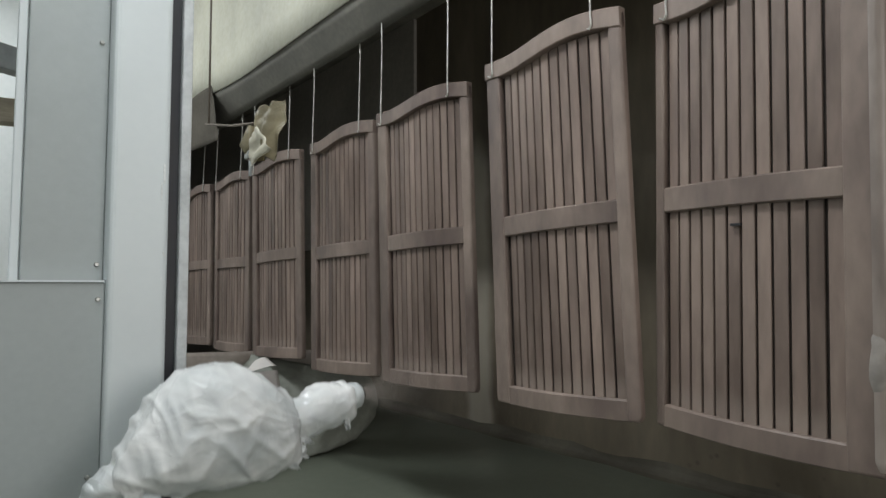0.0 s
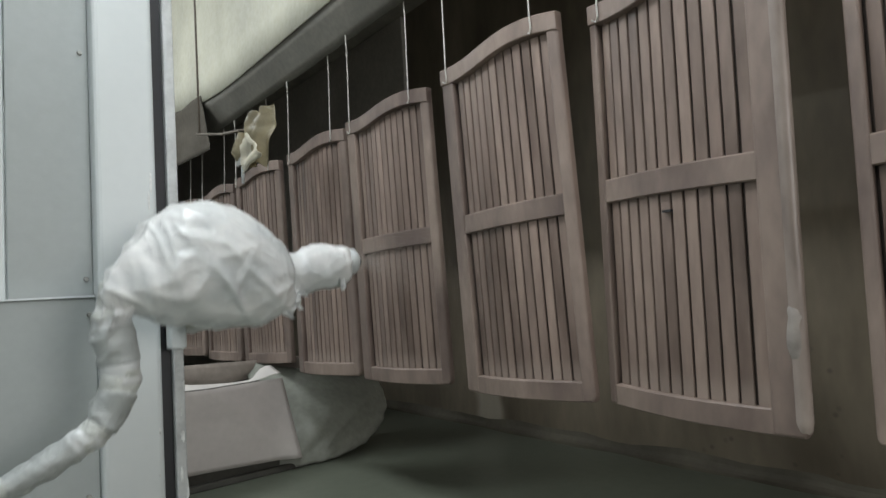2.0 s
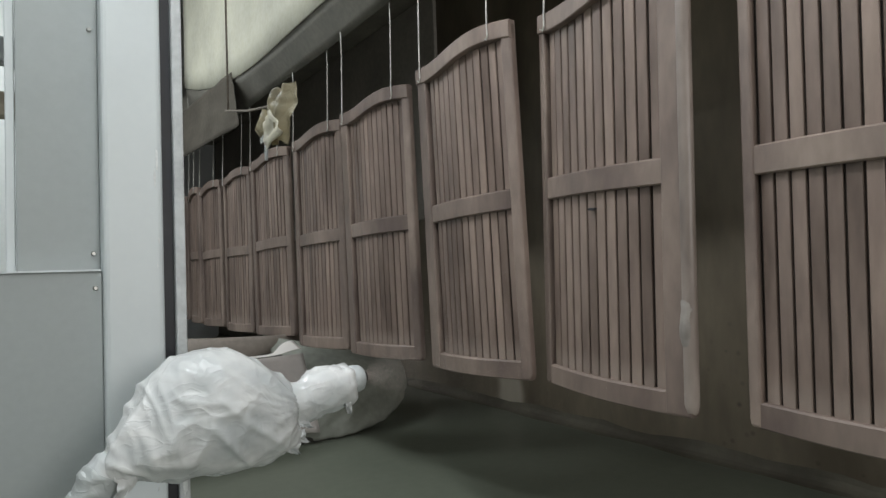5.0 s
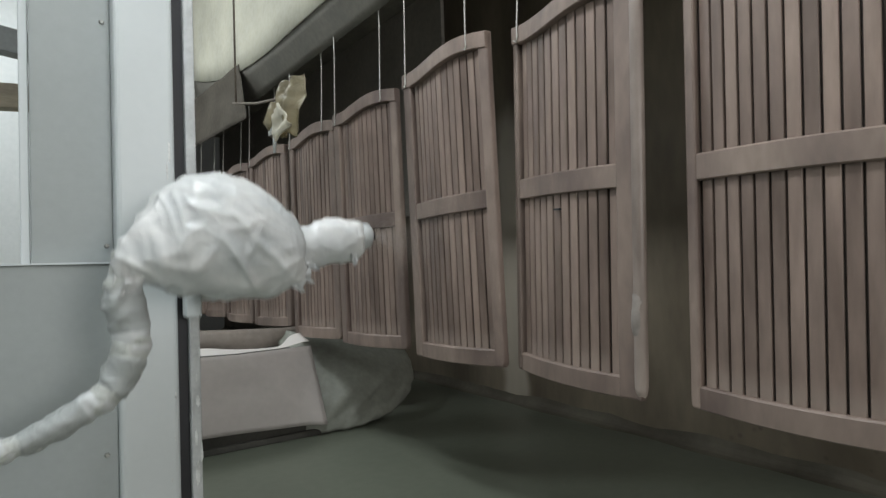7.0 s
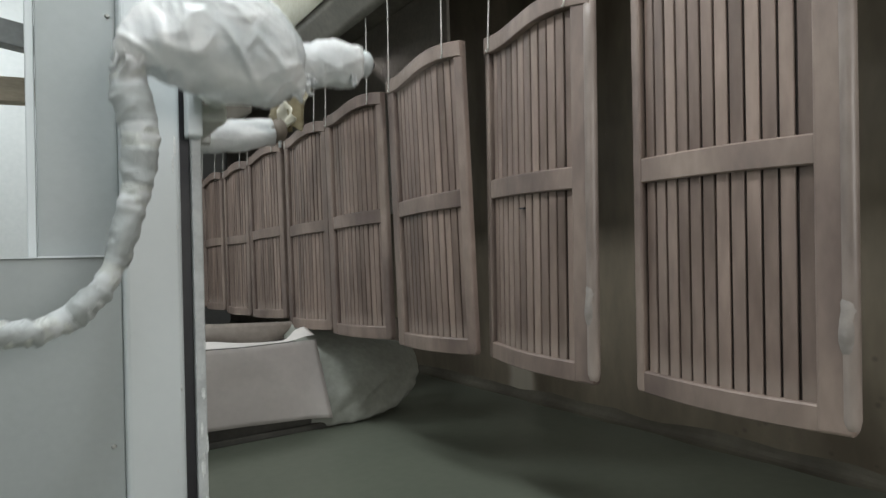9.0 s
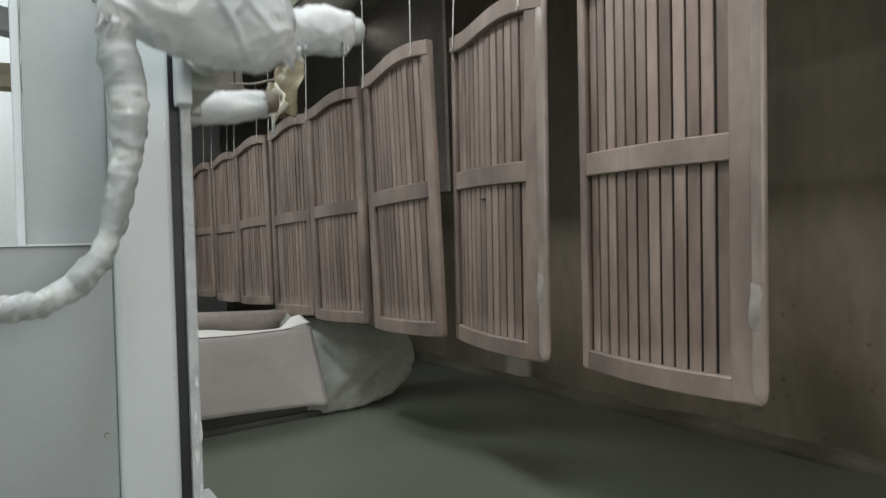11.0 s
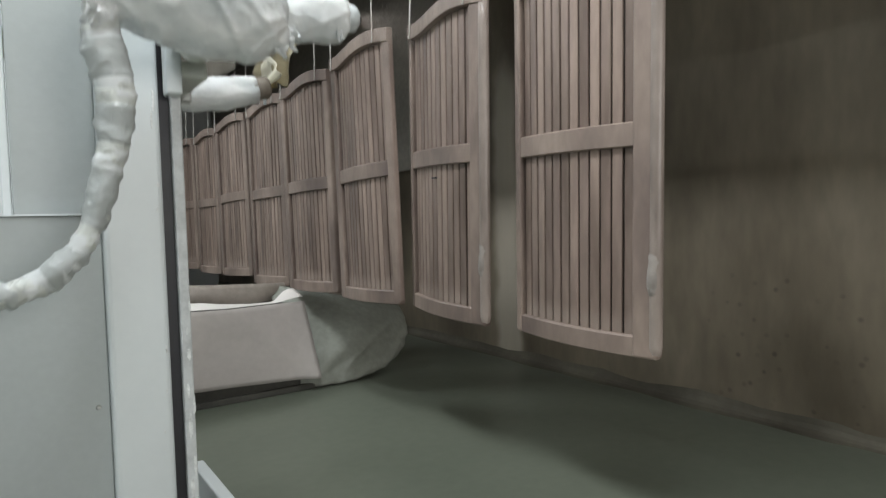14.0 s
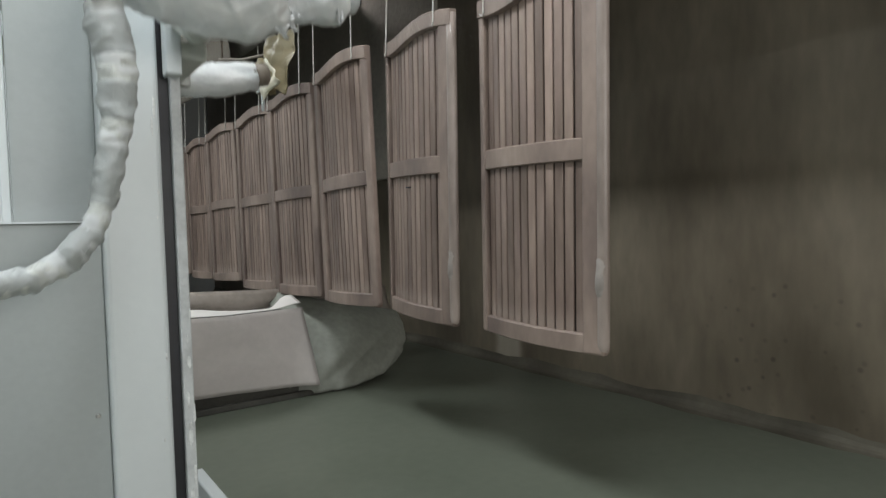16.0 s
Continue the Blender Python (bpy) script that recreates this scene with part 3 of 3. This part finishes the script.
def flap(x, y, z, w, h, bend):
    return sheet(lambda u, v: (x + w * (u - 0.5) * (1 - 0.75 * v) + bend * v * v + 0.006 * noise.noise(Vector((u * 4, v * 5, x * 30))), y + 0.02 * noise.noise(Vector((u * 3 + 9, v * 3, x * 20))), z - h * v), 8, 8, 0.0008)


for x, y, z, w, h, bend in ((0.55, -0.04, -0.05, 0.05, 0.03, 0.03), (0.535, -0.05, -0.075, 0.05, 0.035, 0.03), (0.52, -0.05, -0.095, 0.05, 0.035, 0.02),
                            (0.68, -0.035, -0.035, 0.03, 0.035, -0.004), (0.19, -0.06, -0.07, 0.05, 0.05, -0.03), (0.17, -0.04, -0.06, 0.04, 0.05, -0.025)):
    part("film_flap", flap(x, y, z, w, h, bend), FILM, body, "", True)

# the carriage that rides in the slot, and the second gun behind the column
part("carriage", box(0.33, 0.366, 0.17, 0.215, -0.185, 0.03, 0.004), PAINT, arm, "white steel carriage plate")
part("carriage_arm", sweep([(0.36, 0.05, -0.06), (0.37, 0.08, -0.07), (0.39, 0.11, -0.075), (0.4, 0.14, -0.07), (0.4, 0.18, -0.06), (0.41, 0.22, -0.06)], [0.03, 0.04, 0.045, 0.045, 0.042, 0.03], 28, wobble=0.4, seed=6.0), FILM_DIRTY, arm, "joint wrapped in crumpled film", True)
part("cross_bar", box(0.36, 0.43, 0.19, 0.5, -0.14, -0.1, 0.006), FILM_DIRTY, arm, "cross bar wrapped in soiled film")
rear_gun = part("rear_gun", sweep([(0.38, 0.5, -0.12), (0.41, 0.5, -0.122), (0.44, 0.5, -0.12), (0.47, 0.5, -0.117), (0.5, 0.5, -0.114), (0.53, 0.5, -0.11), (0.555, 0.5, -0.105), (0.58, 0.5, -0.098), (0.605, 0.5, -0.092), (0.63, 0.5, -0.087), (0.65, 0.5, -0.082)], [0.04, 0.042, 0.045, 0.046, 0.046, 0.047, 0.046, 0.045, 0.044, 0.042, 0.04], 36, wobble=0.22, seed=5.0), FILM, arm, "second gun wrapped in soiled film", True)
part("rear_gun_cap", sweep([(0.64, 0.5, -0.084), (0.685, 0.5, -0.074), (0.692, 0.5, -0.073)], [0.037, 0.035, 0.028], 18), RUSTY, rear_gun, "grey metal nozzle cap", True)
part("rear_link", box(0.42, 0.45, 0.44, 0.5, -0.15, -0.04, 0.004), STEEL, arm)

# the hose: short stiff pieces of one wrapped bundle
HOSE_LOW = [(0.2, -0.31), (0.178, -0.345), (0.152, -0.38), (0.115, -0.432), (0.048, -0.469), (-0.03, -0.466), (-0.13, -0.42), (-0.28, -0.25), (-0.42, 0.0)]
HOSE_MID = [(0.172, 0.15), (0.172, 0.079), (0.188, -0.039), (0.159, -0.131), (0.099, -0.195), (0.022, -0.241), (-0.056, -0.255), (-0.2, -0.2), (-0.42, 0.05)]
HOSE_TOP = [(0.178, 0.45), (0.182, 0.373), (0.196, 0.276), (0.181, 0.142), (0.124, -0.029), (0.021, -0.106), (-0.083, -0.09), (-0.2, 0.0), (-0.42, 0.15)]
HOSE_PEAK = [(0.188, 0.61), (0.198, 0.53), (0.206, 0.435), (0.21, 0.3), (0.197, 0.12), (0.12, 0.018), (0.022, -0.02), (-0.13, 0.02), (-0.4, 0.16)]
HOSE_STEP, HOSE_PIECES = 0.042, 21


def hose_line(z):
    """The bundle's course at that height of the gun, as points at even steps from the arm."""
    a, b, c = -0.255, 0.2, 0.52
    peak = max(0.0, (z - c) / 0.16)
    z = min(z, c)
    wa, wb, wc = (z - b) * (z - c) / ((a - b) * (a - c)), (z - a) * (z - c) / ((b - a) * (b - c)), (z - a) * (z - b) / ((c - a) * (c - b))
    ctrl = [(wa * p[0] + wb * q[0] + wc * r[0], wa * p[1] + wb * q[1] + wc * r[1]) for p, q, r in zip(HOSE_LOW, HOSE_MID, HOSE_TOP)]
    ctrl = [(p[0] + (q[0] - p[0]) * peak, p[1] + (q[1] - p[1]) * peak) for p, q in zip(ctrl, HOSE_PEAK)]
    ctrl = [ctrl[0]] + ctrl + [(2 * ctrl[-1][0] - ctrl[-2][0], 2 * ctrl[-1][1] - ctrl[-2][1])]
    fine = []
    for i in range(1, len(ctrl) - 2):
        p0, p1, p2, p3 = ctrl[i - 1:i + 3]
        for k in range(12):
            t = k / 12
            fine.append(tuple(0.5 * (2 * p1[d] + (p2[d] - p0[d]) * t + (2 * p0[d] - 5 * p1[d] + 4 * p2[d] - p3[d]) * t * t + (3 * p1[d] - p0[d] - 3 * p2[d] + p3[d]) * t ** 3) for d in (0, 1)))
    out, need, run = [fine[0]], HOSE_STEP, 0.0
    for p, q in zip(fine, fine[1:]):
        seg = math.dist(p, q)
        while run + seg >= need:
            k = (need - run) / seg
            out.append((p[0] + (q[0] - p[0]) * k, p[1] + (q[1] - p[1]) * k))
            need += HOSE_STEP
        run += seg
    d = (out[-1][0] - out[-2][0], out[-1][1] - out[-2][1])
    while len(out) < HOSE_PIECES + 1:
        out.append((out[-1][0] + d[0], out[-1][1] + d[1]))
    return out


def arm_pose(z):
    """The arm at that height of the gun; near the bottom its body dips about the nozzle."""
    dip = 4.0 * max(0.0, min(1.0, (-0.03 - z) / 0.22))
    return pose(0.75, ARM_Y, EYE + z, 0, -dip, 0) @ pose(-0.75, 0, 0)


def hose_pose(i, z):
    line = hose_line(z)
    p, q = line[i], line[i + 1]
    # the piece's own z runs from p to q
    return arm_pose(z).inverted() @ pose((p[0] + q[0]) / 2, ARM_Y - 0.02, EYE + (p[1] + q[1]) / 2, 0, math.degrees(math.atan2(q[0] - p[0], q[1] - p[1])), 0)


def hose_segment(i):
    """One piece of the bundle; neighbours share the same bulges where they overlap."""
    bm = bmesh.new()
    n, sides, half = 14, 30, HOSE_STEP * 0.95
    rings = []
    for k in range(n + 1):
        z = -half + 2 * half * k / n
        s = (i + 0.5) * HOSE_STEP + z
        r = max(0.022, 0.042 - 0.05 * max(0.0, min(s, 0.4))) * (1 + 0.12 * noise.noise(Vector((s * 10, 3.3, 1.7))))
        r *= (1.05 if i in (2, 5, 8, 9, 12, 15, 18) else 1.0) * (0.9 if k in (0, n) else 1.0) * min(1.0, 0.62 + max(0.0, s) * 4.5)
        ring = []
        for j in range(sides):
            a = 2 * math.pi * j / sides
            q = Vector((math.cos(a) * 0.04, math.sin(a) * 0.04, s))
            d = r + 0.004 * ridge(Vector((q.x * 14, q.y * 14, q.z * 26))) + 0.0025 * facets(q, 16.0) + 0.0035 * noise.noise(Vector((q.x * 12, q.y * 12, q.z * 55))) + 0.002 * noise.noise(q * 30)
            ring.append(bm.verts.new((math.cos(a) * d, math.sin(a) * d, z)))
        rings.append(ring)
    for r0, r1 in zip(rings, rings[1:]):
        for j in range(sides):
            bm.faces.new((r0[j], r0[(j + 1) % sides], r1[(j + 1) % sides], r1[j]))
    bm.faces.new(rings[0][::-1])
    bm.faces.new(rings[-1])
    return bm


TAPED = (2, 5, 8, 9, 12, 15, 18)
hose = [part("hose_piece", hose_segment(i), FILM_GREY if i in TAPED else (FILM_HOSE, FILM)[i % 2], arm, "grey taped piece of the wrapped hose bundle" if i in TAPED else "hose bundle wrapped in soiled film", True) for i in range(HOSE_PIECES)]


# sprayed paint: a drifting haze of droplets in front of each nozzle
DROPS = material("paint_droplets", (0.42, 0.37, 0.34), 0.9, 0, 8.0, 0.1, 60, 0.0)


def droplet_cloud(count, reach, spread, size):
    bm = bmesh.new()
    for i in range(count):
        d = reach * min(1.0, random.expovariate(2.6))
        r = 0.012 + spread * d
        c = Vector((0.754 + d, random.gauss(0, 0.5) * r, 0.003 - 0.06 * d + random.gauss(0, 0.5) * r))
        a, b = Vector((random.gauss(0, 1), random.gauss(0, 1), random.gauss(0, 1))).normalized(), Vector((random.gauss(0, 1), random.gauss(0, 1), random.gauss(0, 1))).normalized()
        k = size * random.uniform(0.5, 1.4)
        vs = [bm.verts.new(c + o * k) for o in (a, b, a.cross(b), -a - b)]
        for t in ((0, 1, 2), (0, 3, 1), (1, 3, 2), (2, 3, 0)):
            bm.faces.new([vs[j] for j in t])
    return bm


random.seed(21)
part("paint_mist", droplet_cloud(30000, 0.45, 0.62, 0.00045), DROPS, arm, "faint brown-grey haze of sprayed droplets")

# ---- floor clutter at the far end ----
plinth = thing("low_plinth", "low dark plinth under the paper and plastic", "plinth")
part("body", box(0.45, 1.3, 2.9, 4.6, 0, 0.085, 0.012), PLINTH, plinth)
part("kerb", box(0.45, 1.36, 2.872, 2.899, 0, 0.03, 0.006), PLINTH, plinth)

LEDGE = 0.085
paper_box = thing("paper_box", "box covered with a folded sheet of white paper", "paper")


def paper_front(u, v):
    x = 0.42 + 0.815 * u
    z = LEDGE + 0.012 - 0.03 * u + (0.36 + 0.01 * u) * v
    y = 2.85 - 0.05 * max(0.0, u - 0.88) * (1 - v) * 6 + 0.006 * noise.noise(Vector((u * 4, v * 3, 1)))
    # a fold that runs slantwise over the front: the upper corner leans back
    y += 0.3 * max(0.0, u + 0.48 * v - 0.98) - 0.06 * max(0.0, u + 0.2 * v - 0.5)
    return (x + 0.014 * v * (u - 0.3) * -1, y, z)


def paper_top(u, v):
    """The bent-back lip of the paper: wide, then narrow, then turned up at its corner."""
    depth = 0.2 + 0.1 * math.exp(-((u - 0.4) / 0.16) ** 2) - 0.14 * min(1.0, max(0.0, (u - 0.45) / 0.2)) + 0.07 * min(1.0, max(0.0, (u - 0.82) / 0.1))
    up = max(0.0, min(1.0, (u - 0.78) / 0.2))
    z = LEDGE + 0.377 - 0.02 * u + 0.05 * up * up * (3 - 2 * up) * (0.35 + 0.65 * v) + 0.006 * noise.noise(Vector((u * 5, v * 2, 4))) * v
    return (0.42 + 0.8 * u, 2.853 + depth * v + 0.3 * max(0.0, u - 0.5) - 0.06 * max(0.0, u - 0.3), z)


part("front", sheet(paper_front, 30, 16, 0.001), PAPER_SHADED, paper_box, "", True)
part("top", sheet(paper_top, 40, 10, 0.001), PAPER_LIT, paper_box, "curled white paper top, toned lighter as the lit side", True)
part("core", box(0.46, 1.18, 2.96, 3.28, LEDGE, LEDGE + 0.33), PLINTH, paper_box)


def tarp_front(u, v):
    """Dusty plastic hung over a low frame, gathered towards the floor."""
    x = 1.16 + 0.77 * u - 0.17 * (1 - v) ** 2.2 * u + 0.012 * noise.noise(Vector((v * 7, u * 2, 4)))
    h = 0.5 - 0.18 * u
    z = 0.006 + h * v + 0.05 * u ** 3 * (1 - v) ** 2 + 0.008 * abs(noise.noise(Vector((u * 6, 5, 1)))) * (1 - v)
    drape = ridge(Vector((u * 2.2 - v * 1.4, v * 1.2, 2.0)))
    fold = 0.03 * noise.noise(Vector((u * 3.2 - v * 1.8, v * 1.6, 2))) - 0.016 * drape + 0.008 * noise.noise(Vector((u * 9 - v * 5, v * 4, 7)))
    y = 2.84 + 0.3 * (1 - u) ** 5 * (0.25 + 0.75 * v) + 0.24 * v * v + 0.14 * u ** 3 - 0.06 * math.sin(math.pi * v) * (1 - u) + fold * (0.4 + 0.6 * math.sin(math.pi * min(1.0, v + 0.2)))
    return (x, y, z)


tarp = thing("plastic_sheet", "dusty grey-green plastic sheet draped beside the paper box", "sheet")
part("front_fall", sheet(tarp_front, 60, 30, 0.0012), TARP, tarp, "", True)
part("rear_fall", sheet(lambda u, v: (0.45 + 1.45 * u, 3.2 + 0.04 * math.sin(11 * u + v) + 0.05 * noise.noise(Vector((u * 5, v * 4, 7))) + 0.1 * v, LEDGE + 0.46 * v * (1 - 0.15 * u)), 50, 20, 0.0012), OLD_SHEET, tarp, "", True)

# ---- under the hood ----
bag = thing("plastic_bag", "yellowed crumpled plastic bag tied round a fitting", "bag", (1.02, 2.62, EYE + 0.735))


def bag_film(u, v):
    """A limp bag: wide and loose above, gathered below, with hollow facets."""
    w = 0.15 * (1 - 0.35 * max(0.0, v - 0.35)) * (0.86 + 0.14 * math.sin(math.pi * min(1.0, v * 1.6)))
    y = w * (1 - 2 * u) + 0.02 * noise.noise(Vector((u * 3, v * 3, 2)))
    z = 0.12 - 0.25 * v + 0.035 * noise.noise(Vector((u * 4, v * 1.5, 5)))
    x = -0.045 * math.sin(math.pi * u) * (0.6 + 0.4 * math.sin(math.pi * v)) + 0.022 * facets(Vector((0.4, y, z)), 8.0) + 0.012 * math.sin(14 * u + 3 * v)
    return (x, y, z)


part("bag_film", sheet(bag_film, 40, 30, 0.0012), FILM_YELLOW, bag, "", True)
part("tied_end", sweep([(-0.01, 0.17, 0.06), (-0.012, 0.18, 0.02), (-0.012, 0.185, -0.03), (-0.012, 0.18, -0.08)], [0.02, 0.036, 0.04, 0.02], 20, wobble=0.5, seed=3.0), FILM_YELLOW, bag, "bunched end of the bag", True)
part("torn_corner", sheet(lambda u, v: (-0.052 + 0.025 * noise.noise(Vector((u * 3, v * 3, 1))), 0.1 - 0.24 * u * (0.35 + 0.65 * v), -0.03 - 0.13 * v + 0.05 * u), 14, 14, 0.001), FILM_CREAM, bag, "torn pale cream film corner", True)
part("fitting", sweep([(-0.015, 0.17, -0.09), (-0.015, 0.175, -0.125), (-0.015, 0.18, -0.18)], [0.012, 0.009, 0.007], 12), PAINT, bag, "small white nozzle fitting", True)
part("fitting_block", box(-0.035, 0.01, 0.14, 0.21, -0.1, -0.06, 0.006), STEEL, bag)
pipe = thing("support_pipe", "thin steel pipe under the hood", "pipe", (1.02, 0, EYE))
part("tube", sweep([(0, 3.5, 0.96), (0, 3.1, 0.865), (0, 2.72, 0.8)], [0.007] * 3, 10), RUSTY, pipe, "", True)
part("drop", sweep([(0, 3.45, 0.95), (0, 3.45, 2.55)], [0.006] * 2, 10), RUSTY, pipe, "", True)

flap_sheet = thing("hanging_sheet", "slack soiled plastic sheet hanging under the hood end", "sheet")
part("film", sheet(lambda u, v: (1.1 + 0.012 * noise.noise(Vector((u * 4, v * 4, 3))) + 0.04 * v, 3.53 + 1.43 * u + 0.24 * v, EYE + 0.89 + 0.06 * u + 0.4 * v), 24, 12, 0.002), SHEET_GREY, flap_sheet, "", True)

# ---- small things on the machine ----
for x, z in ((0.175, 0.073), (0.175, -0.01), (0.172, 0.62), (0.165, -0.42), (0.165, -0.7)):
    part("screw", sweep([(x, 0.032 if z > 0.03 else 0.002, EYE + z), (x, 0.024 if z > 0.03 else -0.006, EYE + z)], [0.007, 0.004], 10), STEEL, upper_panel if z > 0.03 else lower_panel)
part("seam", box(-1.2, 0.188, -0.004, 0.02, EYE + 0.0302, EYE + 0.0345), PAINT, cabinet, "pale lip along the seam")


def chip(x, z, w, h, seed):
    bm = bmesh.new()
    rim = [(x + w * math.cos(a) * (0.6 + 0.6 * abs(noise.noise(Vector((math.cos(a) * 2, math.sin(a) * 2, seed))))), z + h * math.sin(a) * (0.7 + 0.5 * noise.noise(Vector((math.sin(a) * 3, seed, math.cos(a)))))) for a in [2 * math.pi * k / 14 for k in range(14)]]
    front = [bm.verts.new((p, -0.0015, q)) for p, q in rim]
    back = [bm.verts.new((x + (p - x) * 1.3, 0.001, z + (q - z) * 1.15)) for p, q in rim]
    bm.faces.new(front)
    for k in range(14):
        bm.faces.new((front[k], back[k], back[(k + 1) % 14], front[(k + 1) % 14]))
    bmesh.ops.recalc_face_normals(bm, faces=bm.faces)
    return bm


CHIP = material("bare_paint_chip", (0.72, 0.74, 0.74), 0.35, 0, 30, 0.3, 120, 0.3)
for k, (x, z, w, h) in enumerate(((0.308, EYE + 0.3, 0.004, 0.035), (0.303, EYE + 0.255, 0.003, 0.03), (0.31, EYE + 0.1, 0.003, 0.008), (0.306, EYE + 0.04, 0.002, 0.006), (0.312, EYE - 0.3, 0.003, 0.012), (0.309, EYE - 0.4, 0.002, 0.01), (0.3, EYE - 0.5, 0.002, 0.006), (0.363, EYE - 0.32, 0.006, 0.02), (0.36, EYE - 0.5, 0.006, 0.05), (0.366, EYE - 0.6, 0.005, 0.03), (0.358, EYE - 0.41, 0.004, 0.025), (0.37, EYE - 0.45, 0.004, 0.03), (0.357, EYE - 0.66, 0.005, 0.04), (0.37, EYE - 0.71, 0.004, 0.03), (0.361, EYE - 0.26, 0.003, 0.014), (0.369, EYE - 0.2, 0.003, 0.02))):
    part("paint_chip", chip(x, z, w, h, k * 3.7), CHIP, edge_strip if x > 0.347 else column_body, "raised flake of paint")

beams = []
for k, (z0, z1, y, tilt) in enumerate(((0.655, 0.735, 2.2, 8.0), (0.52, 0.595, 2.25, -3.0))):
    tb = thing("timber_beam", "pale raw timber beam beside the machine cabinet", "beam", group="beams beside the cabinet")
    part("plank", box(-1.6, 0.0, -0.03, 0.03, -0.037, 0.037, 0.003), (BEAM_GREY, BEAMW)[k], tb)
    if k == 0:
        tagged(tb, "grey painted steel beam beside the machine cabinet", "beam")
    tb.matrix_basis = pose(0.075 - 0.03 * k, y, EYE + (z0 + z1) / 2, 0, tilt, 0)

for x, y, z, length, width, power in LAMPS:
    lamp = thing("ceiling_lamp", "white tube lamp housing under the ceiling", "lamp", (x, y, z), "ceiling lamps")
    part("housing", box(-width / 2 - 0.03, width / 2 + 0.03, -length / 2 - 0.03, length / 2 + 0.03, 0.012, min(0.1, 3.4 - z), 0.004), PAINT, lamp)
    for k in (-0.35, 0.35):
        if z < 3.2:
            part("rod", sweep([(0, k * length, 0.098), (0, k * length, 3.4 - z)], [0.006, 0.006], 8), STEEL, lamp, "thin steel hanging rod")


def motions():
    times = [i * 0.5 for i in range(33)]
    for ob, row in zip(panel_things, PANELS):
        walk(ob, [(t, panel_pose(row, t)) for t in times])
    strokes = [i * 0.125 for i in range(129)]
    walk(arm, [(t, arm_pose(lift(t))) for t in strokes])
    for i, piece in enumerate(hose):
        walk(piece, [(t, hose_pose(i, lift(t))) for t in strokes])


LIFT = [(0.0, -0.265), (0.1, -0.215), (0.2, -0.135), (0.3, -0.05), (0.4, 0.01), (0.5, 0.087), (0.6, 0.18), (0.8, 0.36), (1.0, 0.535), (1.1, 0.61), (1.2, 0.665), (1.27, 0.68),
        (1.35, 0.635), (1.5, 0.52), (1.6, 0.436), (1.8, 0.255), (2.0, 0.08), (2.2, -0.08), (2.3, -0.15), (2.4, -0.226), (2.5, -0.265)]


# by how much the stroke runs ahead of an even beat of 2.5 s
AHEAD = [(0.0, 0.0), (0.5, -0.009), (1.0, -0.025), (1.5, 0.0), (2.5, 0.0), (3.0, 0.043), (3.5, 0.0), (4.0, -0.012), (6.5, 0.011), (8.0, -0.017), (9.0, 0.016), (11.5, 0.022), (12.5, 0.03), (13.0, 0.07), (14.0, 0.027), (14.5, -0.008), (15.0, 0.0), (15.5, 0.02), (16.0, 0.033)]


def lift(t):
    """The height of the gun over the eye: one stroke up and down."""
    p = (t + along(AHEAD, t)[0]) % 2.5
    for (t0, z0), (t1, z1) in zip(LIFT, LIFT[1:]):
        if t0 <= p <= t1:
            return z0 + (z1 - z0) * (p - t0) / (t1 - t0)
    return LIFT[0][1]


motions()
